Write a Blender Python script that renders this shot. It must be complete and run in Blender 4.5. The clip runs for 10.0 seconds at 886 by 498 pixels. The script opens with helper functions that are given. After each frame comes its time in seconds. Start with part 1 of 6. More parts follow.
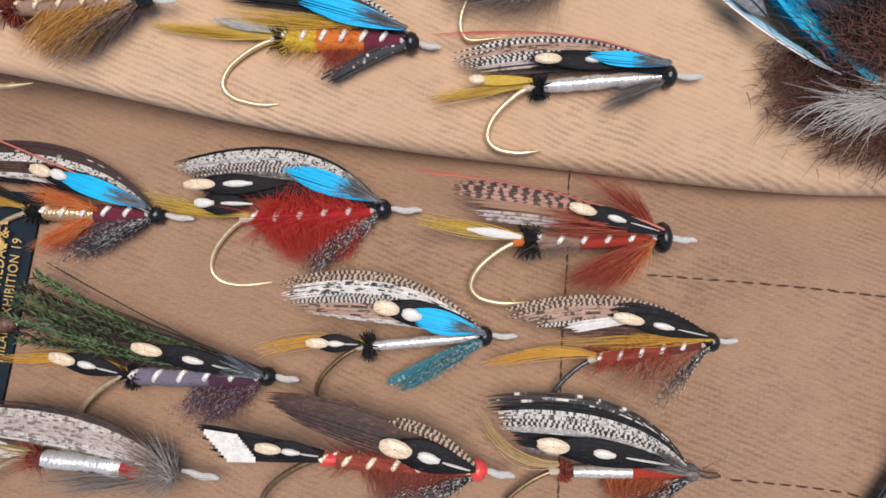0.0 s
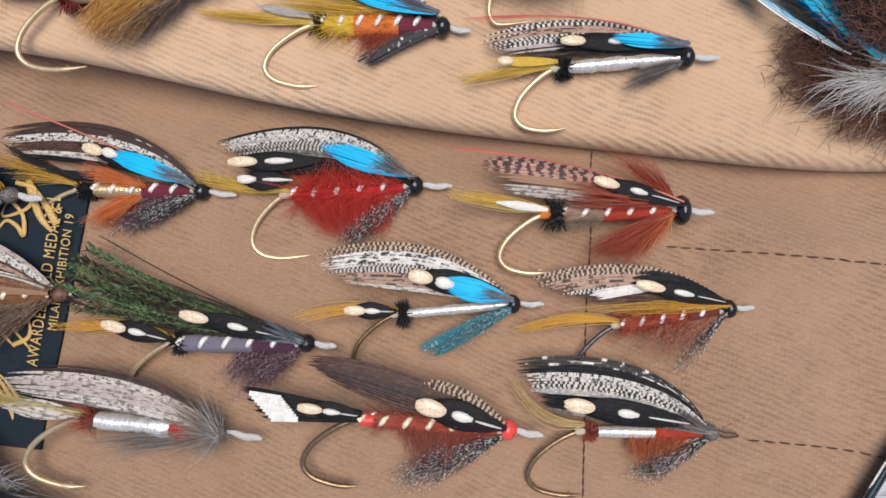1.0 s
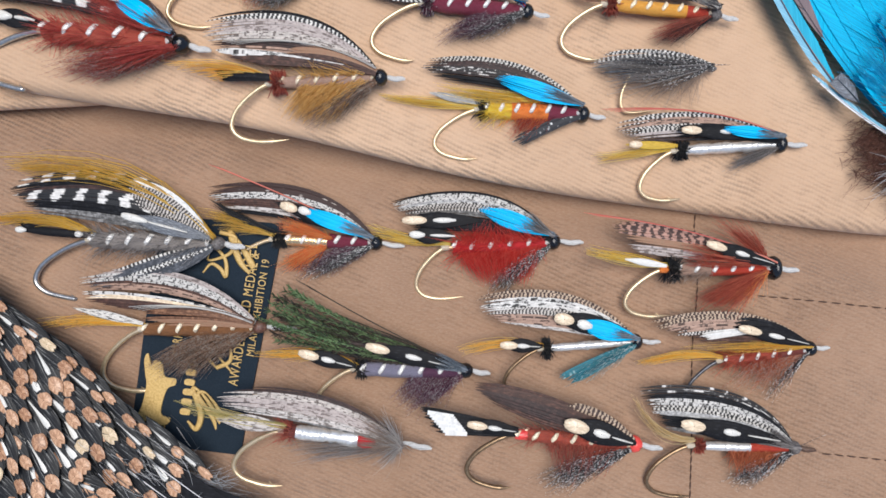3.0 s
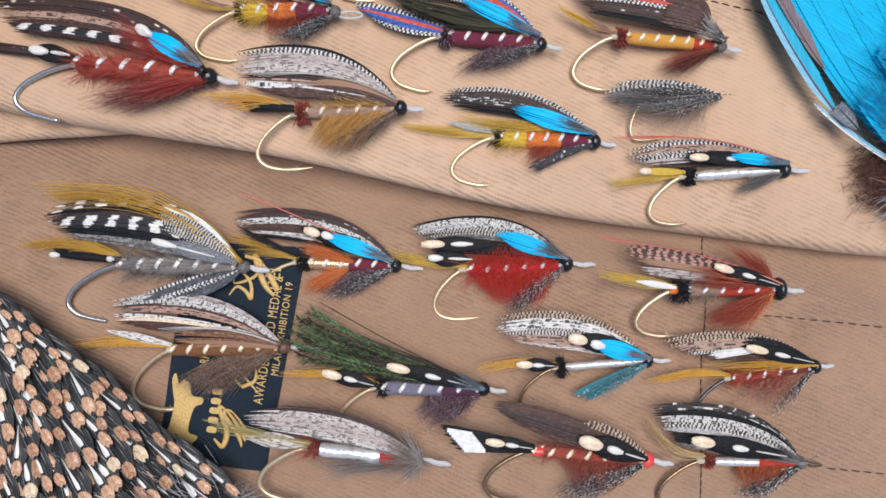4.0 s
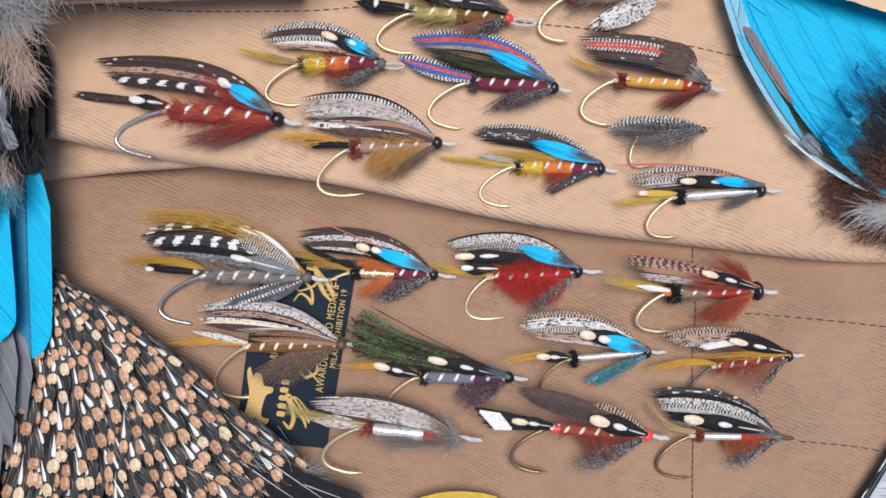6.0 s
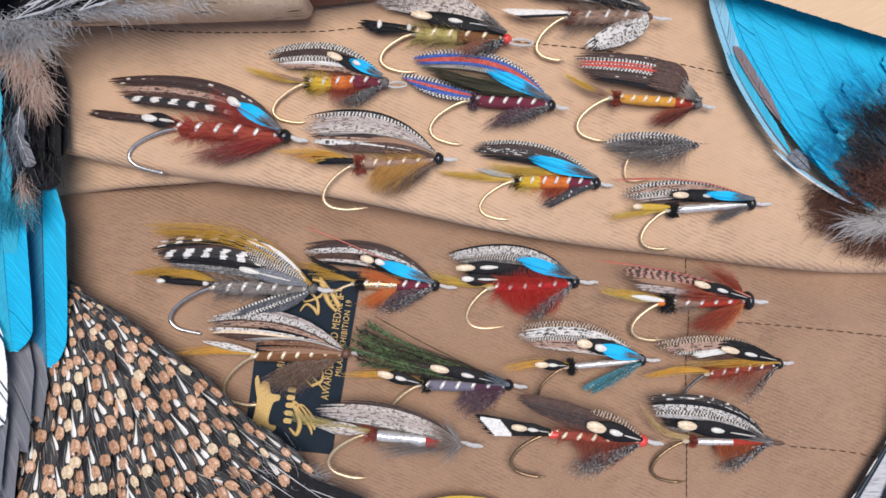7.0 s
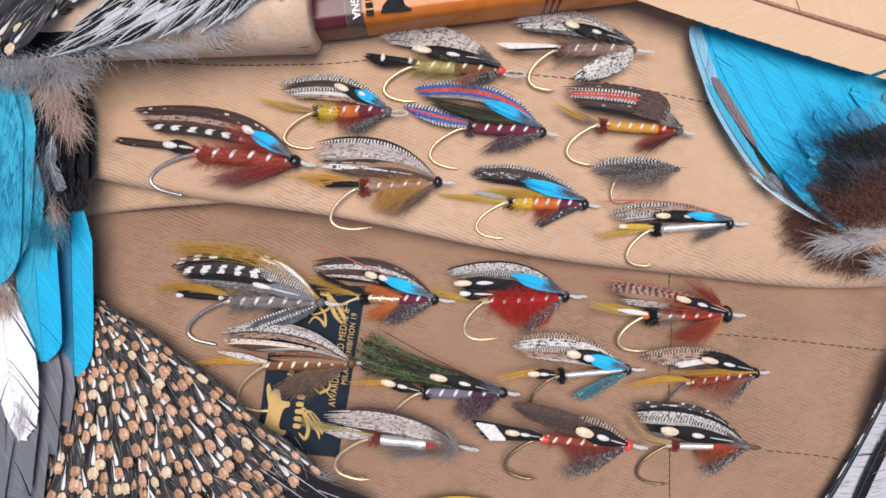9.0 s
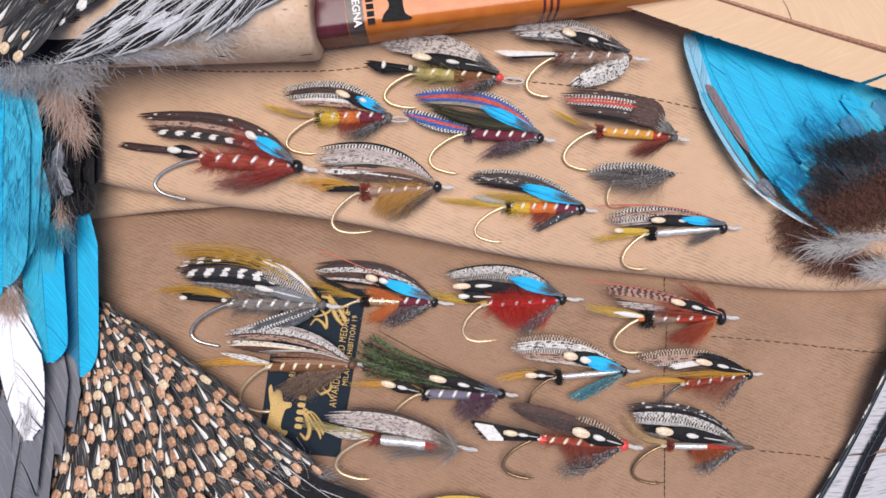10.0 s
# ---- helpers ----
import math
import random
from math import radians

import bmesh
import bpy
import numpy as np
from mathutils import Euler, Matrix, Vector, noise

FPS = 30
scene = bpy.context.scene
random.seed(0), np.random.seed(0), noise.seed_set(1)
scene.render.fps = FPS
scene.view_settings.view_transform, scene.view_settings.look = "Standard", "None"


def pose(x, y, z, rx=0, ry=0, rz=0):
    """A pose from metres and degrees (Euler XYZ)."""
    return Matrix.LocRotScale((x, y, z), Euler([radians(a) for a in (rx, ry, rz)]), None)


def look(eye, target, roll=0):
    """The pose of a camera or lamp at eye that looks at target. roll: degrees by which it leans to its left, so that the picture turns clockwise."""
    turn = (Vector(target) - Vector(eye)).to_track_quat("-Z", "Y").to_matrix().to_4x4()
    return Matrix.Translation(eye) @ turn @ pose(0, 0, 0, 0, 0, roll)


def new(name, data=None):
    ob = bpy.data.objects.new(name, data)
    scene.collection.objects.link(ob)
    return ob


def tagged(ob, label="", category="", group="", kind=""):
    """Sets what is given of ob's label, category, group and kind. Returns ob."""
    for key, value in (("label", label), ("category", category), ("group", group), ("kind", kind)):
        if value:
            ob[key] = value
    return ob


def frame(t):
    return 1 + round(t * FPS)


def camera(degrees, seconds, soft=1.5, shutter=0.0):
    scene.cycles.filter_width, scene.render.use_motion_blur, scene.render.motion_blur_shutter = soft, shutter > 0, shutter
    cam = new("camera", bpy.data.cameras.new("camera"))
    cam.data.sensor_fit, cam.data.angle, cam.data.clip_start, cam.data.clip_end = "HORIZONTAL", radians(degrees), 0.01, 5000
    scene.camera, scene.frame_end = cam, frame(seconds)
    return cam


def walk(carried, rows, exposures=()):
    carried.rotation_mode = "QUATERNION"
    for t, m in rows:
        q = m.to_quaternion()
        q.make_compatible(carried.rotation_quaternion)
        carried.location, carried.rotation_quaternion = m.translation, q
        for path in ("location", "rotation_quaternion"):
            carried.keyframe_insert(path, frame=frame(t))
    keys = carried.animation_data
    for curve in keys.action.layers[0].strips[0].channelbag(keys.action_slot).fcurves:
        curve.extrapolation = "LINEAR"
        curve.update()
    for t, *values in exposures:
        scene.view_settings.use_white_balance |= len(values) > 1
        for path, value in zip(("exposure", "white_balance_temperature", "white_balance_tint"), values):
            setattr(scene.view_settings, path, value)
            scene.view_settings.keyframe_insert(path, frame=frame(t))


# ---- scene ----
cam = camera(72.0, 10.0, soft=1.6)
ROWS = [
    (0, 0.00333, -0.00213, 0.14073, 0.496, 0.595, -1.348),
    (0.5, 0.00637, -0.00678, 0.14292, 0.608, 0.938, -1.355),
    (1, -0.00311, -0.00978, 0.14852, 0.930, 0.986, -1.466),
    (1.5, -0.01739, -0.00508, 0.15532, 0.363, 0.486, -0.738),
    (2, -0.03213, -0.00111, 0.16333, 0.350, -0.029, -0.842),
    (2.5, -0.04215, 0.00302, 0.17557, -0.072, -0.407, -0.384),
    (4, -0.05303, 0.01131, 0.18895, 0.835, -0.445, -0.642),
    (4.5, -0.05644, 0.01336, 0.19991, 0.577, -0.151, -0.690),
    (5, -0.05909, 0.01370, 0.21059, 0.572, 0.163, -0.849),
    (5.5, -0.06163, 0.01490, 0.21871, 0.464, 0.158, -1.121),
    (7, -0.06273, 0.01833, 0.23310, 1.151, 0.117, -1.437),
    (7.5, -0.06368, 0.02053, 0.23519, 1.016, 0.193, -1.471),
    (8, -0.06220, 0.02234, 0.23980, 1.141, 0.345, -1.455),
    (8.5, -0.06205, 0.02247, 0.24539, 1.548, 0.233, -1.262),
    (9, -0.06057, 0.02259, 0.25031, 1.661, 0.471, -1.435),
    (9.5, -0.06027, 0.02424, 0.25371, 1.586, 0.444, -1.353),
    (10, -0.06107, 0.02300, 0.25499, 1.867, 0.285, -1.375),
]
walk(cam, [(t, pose(x, y, z, rx, ry, rz)) for t, x, y, z, rx, ry, rz in ROWS],
     [(0, 0.12, 6800, 13), (1, 0.16, 6700, 11), (2.5, 0.25, 6250, 9), (4.5, 0.19, 6250, 12), (5.5, 0.23, 6300, 12), (7.5, 0.13, 6500, 14), (10, 0.18, 6600, 16)])

# ---- daylight: a wide soft sun from the upper right under a pale sky ----
world = bpy.data.worlds.new("world")
scene.world = world
world.use_nodes = True
wn = world.node_tree
sky = wn.nodes.new("ShaderNodeTexSky")
sky.sky_type, sky.sun_disc, sky.sun_elevation, sky.sun_rotation = "NISHITA", False, radians(82), radians(22)
wn.links.new(sky.outputs[0], wn.nodes["Background"].inputs[0])
wn.nodes["Background"].inputs[1].default_value = 0.10
sun = new("sun", bpy.data.lights.new("sun", "SUN"))
sun.data.energy, sun.data.angle, sun.data.color = 2.9, radians(44), (1.0, 0.95, 0.88)
sun.matrix_world = look((0.05, 0.12, 0.99), (0, 0, 0))

MM = 0.001
rng = np.random.default_rng(7)


# ---- materials ----
def nodes_of(name, rough, spec=0.4, metal=0.0, sheen=0.0):
    m = bpy.data.materials.new(name)
    m.use_nodes = True
    b = m.node_tree.nodes["Principled BSDF"]
    b.inputs["Roughness"].default_value = rough
    b.inputs["Specular IOR Level"].default_value = spec
    b.inputs["Metallic"].default_value = metal
    b.inputs["Sheen Weight"].default_value = sheen
    return m, m.node_tree, b


def math_node(nt, op, a, b=None, c=None):
    n = nt.nodes.new("ShaderNodeMath")
    n.operation = op
    for i, x in enumerate((a, b, c)):
        if x is None:
            continue
        if isinstance(x, (int, float)):
            n.inputs[i].default_value = x
        else:
            nt.links.new(x, n.inputs[i])
    return n.outputs[0]


def mix_node(nt, fac, a, b):
    n = nt.nodes.new("ShaderNodeMix")
    n.data_type = "RGBA"
    for key, x in ((0, fac), (6, a), (7, b)):
        if isinstance(x, tuple):
            n.inputs[key].default_value = (*x, 1)
        elif isinstance(x, (int, float)):
            n.inputs[key].default_value = x
        else:
            nt.links.new(x, n.inputs[key])
    return n.outputs[2]


def noise_node(nt, vec, scale, detail=3.0, rough=0.6):
    n = nt.nodes.new("ShaderNodeTexNoise")
    n.inputs["Scale"].default_value, n.inputs["Detail"].default_value, n.inputs["Roughness"].default_value = scale, detail, rough
    nt.links.new(vec, n.inputs["Vector"])
    return n.outputs["Fac"]


def coords(nt, which="Object"):
    return nt.nodes.new("ShaderNodeTexCoord").outputs[which]


def scaled(nt, vec, s, rot=(0, 0, 0)):
    n = nt.nodes.new("ShaderNodeMapping")
    n.inputs["Scale"].default_value = s
    n.inputs["Rotation"].default_value = [radians(a) for a in rot]
    nt.links.new(vec, n.inputs["Vector"])
    return n.outputs[0]


def smooth(nt, x, lo, hi):
    n = nt.nodes.new("ShaderNodeMapRange")
    n.interpolation_type = "SMOOTHSTEP"
    n.inputs[1].default_value, n.inputs[2].default_value = lo, hi
    nt.links.new(x, n.inputs[0])
    return n.outputs[0]


def bump(nt, b, height, dist, strength=1.0):
    n = nt.nodes.new("ShaderNodeBump")
    n.inputs["Distance"].default_value, n.inputs["Strength"].default_value = dist, strength
    nt.links.new(height, n.inputs["Height"])
    nt.links.new(n.outputs[0], b.inputs["Normal"])


MATS = {}


def feather(name, a, b, kind="plain", period=1.0, amount=0.5, rough=0.55, spec=0.35, wobble=0.35, grain=0.3, run=0.6, lean=1.0, streak=14):
    """A barb material on the UV map, in which u runs along the barb in millimetres and v across the strip.
    plain: a streaked with b; bars: b bars on a; dots: b dots on a; mottle: b blotches on a."""
    m, nt, bs = nodes_of("feather_" + name, rough, spec, 0, 0.04)
    uv = coords(nt, "UV")
    sep = nt.nodes.new("ShaderNodeSeparateXYZ")
    nt.links.new(uv, sep.inputs[0])
    u, v = sep.outputs[0], sep.outputs[1]
    fine = noise_node(nt, scaled(nt, uv, (run, streak, 1)), 1.0)
    if kind == "plain":
        fac = smooth(nt, fine, 0.62 - amount * 0.4, 0.86 - amount * 0.3)
    elif kind == "bars":
        wob = noise_node(nt, scaled(nt, uv, (0.55 / period, 7, 1)), 1.0, 4)
        phase = math_node(nt, "MULTIPLY_ADD", wob, wobble * 12, math_node(nt, "MULTIPLY", u, 6.283 / period))
        phase = math_node(nt, "MULTIPLY_ADD", math_node(nt, "ABSOLUTE", math_node(nt, "SUBTRACT", v, 0.5)), 5.0 * lean, phase)
        breaks = math_node(nt, "MULTIPLY_ADD", noise_node(nt, scaled(nt, uv, (0.8 / period, 3, 1)), 1.0, 3), 3.0, -1.5)
        fac = smooth(nt, math_node(nt, "ADD", math_node(nt, "SINE", phase), breaks), -0.3 + (0.5 - amount) * 2, 0.3 + (0.5 - amount) * 2)
    elif kind == "dots":
        vo = nt.nodes.new("ShaderNodeTexVoronoi")
        nt.links.new(scaled(nt, uv, (1 / period, 2.6, 1)), vo.inputs["Vector"])
        vo.inputs["Scale"].default_value = 1.0
        fac = math_node(nt, "SUBTRACT", 1.0, smooth(nt, vo.outputs["Distance"], amount * 0.35, 0.1 + amount * 0.4))
    else:
        n1 = noise_node(nt, scaled(nt, uv, (1 / period, 6, 1)), 1.0, 4)
        fac = smooth(nt, n1, 0.6 - amount * 0.2, 0.68 - amount * 0.2)
    col = mix_node(nt, fac, a, b)
    dark = mix_node(nt, smooth(nt, fine, 0.25, 0.75), (1 - grain, 1 - grain, 1 - grain), (1 + grain * 0.4, 1 + grain * 0.4, 1 + grain * 0.4))
    mul = nt.nodes.new("ShaderNodeMix")
    mul.data_type, mul.blend_type = "RGBA", "MULTIPLY"
    mul.inputs[0].default_value = 1.0
    nt.links.new(col, mul.inputs[6]), nt.links.new(dark, mul.inputs[7])
    nt.links.new(mul.outputs[2], bs.inputs["Base Color"])
    MATS[name] = m


def hair(name, a, b, rough=0.5, speck=None, spec=0.4, share=0.5, through_light=0.3):
    """A fibre material: each fibre takes a shade between a and b by its v; speck: pale flecks along it."""
    m, nt, bs = nodes_of("fibre_" + name, rough, spec, 0, 0.08)
    uv = coords(nt, "UV")
    sep = nt.nodes.new("ShaderNodeSeparateXYZ")
    nt.links.new(uv, sep.inputs[0])
    col = mix_node(nt, smooth(nt, sep.outputs[1], share - 0.4, share + 0.4), a, b)
    if speck:
        n = noise_node(nt, scaled(nt, uv, (1.1, 37, 1)), 1.0, 1)
        col = mix_node(nt, smooth(nt, n, 0.55, 0.59), col, speck)
    nt.links.new(col, bs.inputs["Base Color"])
    # thin fibres let some light through
    thin = nt.nodes.new("ShaderNodeBsdfTranslucent")
    nt.links.new(col, thin.inputs[0])
    both = nt.nodes.new("ShaderNodeMixShader")
    both.inputs[0].default_value = through_light
    out = nt.nodes["Material Output"]
    nt.links.new(bs.outputs[0], both.inputs[1]), nt.links.new(thin.outputs[0], both.inputs[2])
    nt.links.new(both.outputs[0], out.inputs[0])
    MATS[name] = m


def solid(name, a, b, rough=0.4, spec=0.5, metal=0.0, scale=900.0, relief=0.0, stretch=(1, 1, 1)):
    m, nt, bs = nodes_of(name, rough, spec, metal)
    co = scaled(nt, coords(nt), stretch)
    n = noise_node(nt, co, scale)
    nt.links.new(mix_node(nt, smooth(nt, n, 0.3, 0.7), a, b), bs.inputs["Base Color"])
    if relief:
        bump(nt, bs, n, relief)
    MATS[name] = m


BLK, WHT = (0.012, 0.012, 0.014), (0.78, 0.76, 0.72)
feather("black", (0.006, 0.006, 0.008), (0.026, 0.027, 0.032), amount=0.3, rough=0.6, spec=0.18)
feather("flecks", (0.018, 0.015, 0.015), (0.72, 0.68, 0.63), "mottle", 3.4, 0.3)
feather("grey", (0.10, 0.095, 0.09), (0.3, 0.29, 0.28))
feather("palegrey", (0.33, 0.32, 0.31), (0.55, 0.54, 0.53))
feather("slate", (0.12, 0.13, 0.15), (0.25, 0.27, 0.30))
feather("white", WHT, (0.6, 0.58, 0.55), amount=0.3)
feather("brown", (0.055, 0.025, 0.018), (0.11, 0.05, 0.035))
feather("dark_brown", (0.03, 0.016, 0.014), (0.07, 0.035, 0.03))
feather("tan", (0.35, 0.2, 0.12), (0.25, 0.12, 0.07))
feather("blue", (0.0, 0.5, 0.88), (0.0, 0.22, 0.46), rough=0.45, amount=0.2, spec=0.2, grain=0.2, run=0.1, streak=26)
feather("royal", (0.03, 0.08, 0.32), (0.06, 0.14, 0.45))
feather("teal", (0.02, 0.16, 0.2), (0.35, 0.5, 0.5), "dots", 2.0, 0.42)
feather("red", (0.5, 0.05, 0.035), (0.6, 0.12, 0.08))
feather("yellow", (0.55, 0.36, 0.03), (0.62, 0.42, 0.06))
feather("bars", (0.62, 0.58, 0.52), (0.02, 0.018, 0.018), "bars", 1.2, 0.5, wobble=0.85)
feather("finebars", (0.55, 0.5, 0.45), (0.035, 0.03, 0.028), "bars", 1.0, 0.5, wobble=0.6)
feather("brownbars", (0.5, 0.37, 0.26), (0.05, 0.025, 0.02), "bars", 1.2, 0.55, wobble=0.85)
feather("patches", (0.02, 0.02, 0.022), (0.75, 0.72, 0.68), "bars", 7.0, 0.36, wobble=0.3, lean=0.2)
feather("whitepatches", (0.68, 0.65, 0.61), (0.03, 0.028, 0.026), "mottle", 2.6, 0.42)
feather("verm", (0.6, 0.57, 0.53), (0.03, 0.028, 0.026), "mottle", 0.9, 0.5)
feather("mottle", (0.56, 0.5, 0.45), (0.15, 0.12, 0.105), "mottle", 1.8, 0.5)
feather("pinkmottle", (0.42, 0.27, 0.2), (0.07, 0.04, 0.03), "mottle", 3.2, 0.42)
feather("greymottle", (0.58, 0.53, 0.49), (0.19, 0.16, 0.14), "mottle", 2.2, 0.5)
feather("pinkgrey", (0.47, 0.4, 0.37), (0.19, 0.15, 0.135), "mottle", 2.6, 0.42)
feather("rustbars", (0.45, 0.25, 0.19), (0.06, 0.03, 0.025), "bars", 2.6, 0.5, wobble=0.9)
feather("umber", (0.14, 0.06, 0.03), (0.26, 0.13, 0.07))
feather("darkslate", (0.05, 0.055, 0.065), (0.12, 0.125, 0.14))
feather("dots", (0.045, 0.022, 0.018), (0.7, 0.62, 0.55), "dots", 5.5, 0.3)
feather("guinea", (0.03, 0.03, 0.035), (0.65, 0.64, 0.62), "dots", 1.6, 0.45)
feather("edgebars", (0.03, 0.028, 0.028), (0.7, 0.67, 0.62), "bars", 1.35, 0.42, wobble=0.5)
feather("cream", (0.8, 0.62, 0.42), (0.85, 0.7, 0.52), rough=0.28, spec=0.5)
feather("enamel", (0.8, 0.77, 0.7), (0.7, 0.66, 0.6), rough=0.28, spec=0.5)

hair("h_red", (0.7, 0.022, 0.018), (0.85, 0.12, 0.08), through_light=0.45)
hair("h_crimson", (0.42, 0.045, 0.028), (0.72, 0.2, 0.11), through_light=0.42)
hair("h_coralred", (0.72, 0.16, 0.12), (0.82, 0.28, 0.2), rough=0.3)
hair("h_brightgreen", (0.05, 0.11, 0.035), (0.2, 0.3, 0.13), rough=0.3)
hair("h_rust", (0.42, 0.1, 0.045), (0.64, 0.25, 0.13), speck=(0.55, 0.45, 0.4))
hair("h_orange", (0.8, 0.2, 0.02), (0.86, 0.36, 0.06))
hair("h_flame", (0.9, 0.2, 0.05), (0.95, 0.46, 0.14), through_light=0.45)
hair("h_rustred", (0.5, 0.11, 0.04), (0.75, 0.27, 0.12), through_light=0.42)
hair("h_speckred", (0.26, 0.05, 0.035), (0.5, 0.13, 0.09), speck=(0.5, 0.4, 0.38))
hair("h_gold", (0.68, 0.36, 0.07), (0.92, 0.62, 0.22), through_light=0.42)
hair("h_scarlet", (0.5, 0.045, 0.035), (0.72, 0.15, 0.11), through_light=0.42)
hair("h_ash", (0.34, 0.3, 0.28), (0.62, 0.57, 0.53))
hair("h_yellow", (0.93, 0.66, 0.05), (0.95, 0.8, 0.3), rough=0.3, through_light=0.5)
hair("h_amber", (0.97, 0.58, 0.06), (0.98, 0.72, 0.2), rough=0.3, through_light=0.5)
hair("h_straw", (0.72, 0.5, 0.2), (0.82, 0.64, 0.36), rough=0.35, through_light=0.35)
hair("h_olivegold", (0.8, 0.5, 0.05), (0.88, 0.62, 0.16), rough=0.35, through_light=0.5)
hair("h_pink", (0.65, 0.36, 0.27), (0.72, 0.5, 0.36))
hair("h_purple", (0.07, 0.02, 0.045), (0.19, 0.06, 0.1), speck=(0.5, 0.45, 0.45))
hair("h_brown", (0.12, 0.06, 0.035), (0.36, 0.21, 0.13), speck=(0.42, 0.36, 0.3))
hair("h_grey", (0.13, 0.115, 0.11), (0.4, 0.36, 0.34))
hair("h_guinea", (0.025, 0.025, 0.028), (0.09, 0.085, 0.085), speck=(0.85, 0.84, 0.82))
hair("h_slate", (0.1, 0.13, 0.16), (0.3, 0.34, 0.39))
hair("h_black", (0.008, 0.008, 0.01), (0.03, 0.03, 0.032))
hair("h_olive", (0.025, 0.028, 0.015), (0.12, 0.11, 0.05))
hair("h_green", (0.03, 0.045, 0.018), (0.13, 0.19, 0.075), rough=0.35)
hair("h_herl", (0.022, 0.014, 0.01), (0.06, 0.045, 0.028), rough=0.4)
hair("h_teal", (0.01, 0.12, 0.16), (0.04, 0.3, 0.36), speck=(0.6, 0.7, 0.7))
hair("h_white", (0.72, 0.69, 0.64), (0.5, 0.47, 0.43))
hair("h_lime", (0.52, 0.42, 0.12), (0.68, 0.56, 0.26))
hair("h_dun", (0.3, 0.2, 0.15), (0.45, 0.35, 0.28))
hair("h_mahog", (0.3, 0.045, 0.03), (0.5, 0.13, 0.08))

solid("brass_wire", (0.7, 0.52, 0.31), (0.8, 0.63, 0.4), 0.34, metal=0.7)
solid("bronze_wire", (0.22, 0.14, 0.08), (0.34, 0.23, 0.13), 0.32, metal=0.8)
solid("steel_wire", (0.45, 0.44, 0.42), (0.62, 0.6, 0.57), 0.28, metal=0.9)
solid("dark_wire", (0.05, 0.05, 0.055), (0.12, 0.12, 0.13), 0.3, metal=0.6)
solid("lacquer", (0.006, 0.006, 0.007), (0.014, 0.014, 0.016), 0.12, 0.6, relief=0.0001, scale=1500)
solid("grey_head", (0.07, 0.06, 0.055), (0.2, 0.18, 0.17), 0.6, scale=1600, relief=0.0002)
solid("brown_head", (0.08, 0.035, 0.025), (0.2, 0.1, 0.07), 0.4, scale=1600, relief=0.0002)
solid("coral_head", (0.72, 0.05, 0.045), (0.78, 0.09, 0.07), 0.28)
solid("gut_white", (0.62, 0.6, 0.57), (0.78, 0.76, 0.73), 0.6, scale=2200, relief=0.0006, stretch=(0.4, 2, 2))
solid("rib_silver", (0.8, 0.76, 0.7), (0.92, 0.89, 0.84), 0.34, metal=0.25, scale=1800, relief=0.0003)
solid("rib_gold", (0.86, 0.68, 0.44), (0.92, 0.8, 0.6), 0.34, metal=0.25, scale=1800, relief=0.0003)
solid("gut_brown", (0.06, 0.03, 0.02), (0.14, 0.08, 0.05), 0.4, scale=1800)
solid("silver_tinsel", (0.74, 0.72, 0.69), (0.9, 0.88, 0.85), 0.26, metal=0.55, scale=1500, relief=0.0004, stretch=(1, 0.25, 0.25))
solid("gold_tinsel", (0.75, 0.5, 0.24), (0.85, 0.66, 0.4), 0.25, metal=0.75, scale=1500, relief=0.0003, stretch=(1, 0.25, 0.25))
for key, a, b in (("yellow", (0.86, 0.54, 0.02), (0.9, 0.66, 0.08)), ("orange", (0.8, 0.16, 0.02), (0.86, 0.27, 0.05)), ("claret", (0.13, 0.012, 0.03), (0.24, 0.03, 0.06)),
                  ("red", (0.4, 0.025, 0.015), (0.55, 0.07, 0.03)), ("crimson", (0.5, 0.012, 0.02), (0.6, 0.03, 0.03)), ("amber", (0.76, 0.3, 0.03), (0.84, 0.44, 0.08)),
                  ("blueg", (0.16, 0.15, 0.2), (0.26, 0.24, 0.31)), ("purple", (0.06, 0.02, 0.05), (0.12, 0.04, 0.08)), ("brown", (0.16, 0.06, 0.02), (0.28, 0.12, 0.04)),
                  ("mahog", (0.12, 0.02, 0.015), (0.2, 0.045, 0.03)), ("lime", (0.52, 0.42, 0.12), (0.64, 0.54, 0.22)), ("grey", (0.2, 0.17, 0.15), (0.34, 0.3, 0.27)),
                  ("dun", (0.34, 0.2, 0.14), (0.5, 0.33, 0.25)), ("tag", (0.66, 0.55, 0.4), (0.75, 0.66, 0.52)), ("brick", (0.34, 0.05, 0.03), (0.46, 0.09, 0.05))):
    solid("floss_" + key, a, b, 0.5, scale=2500, relief=0.0004, stretch=(0.4, 3, 3))


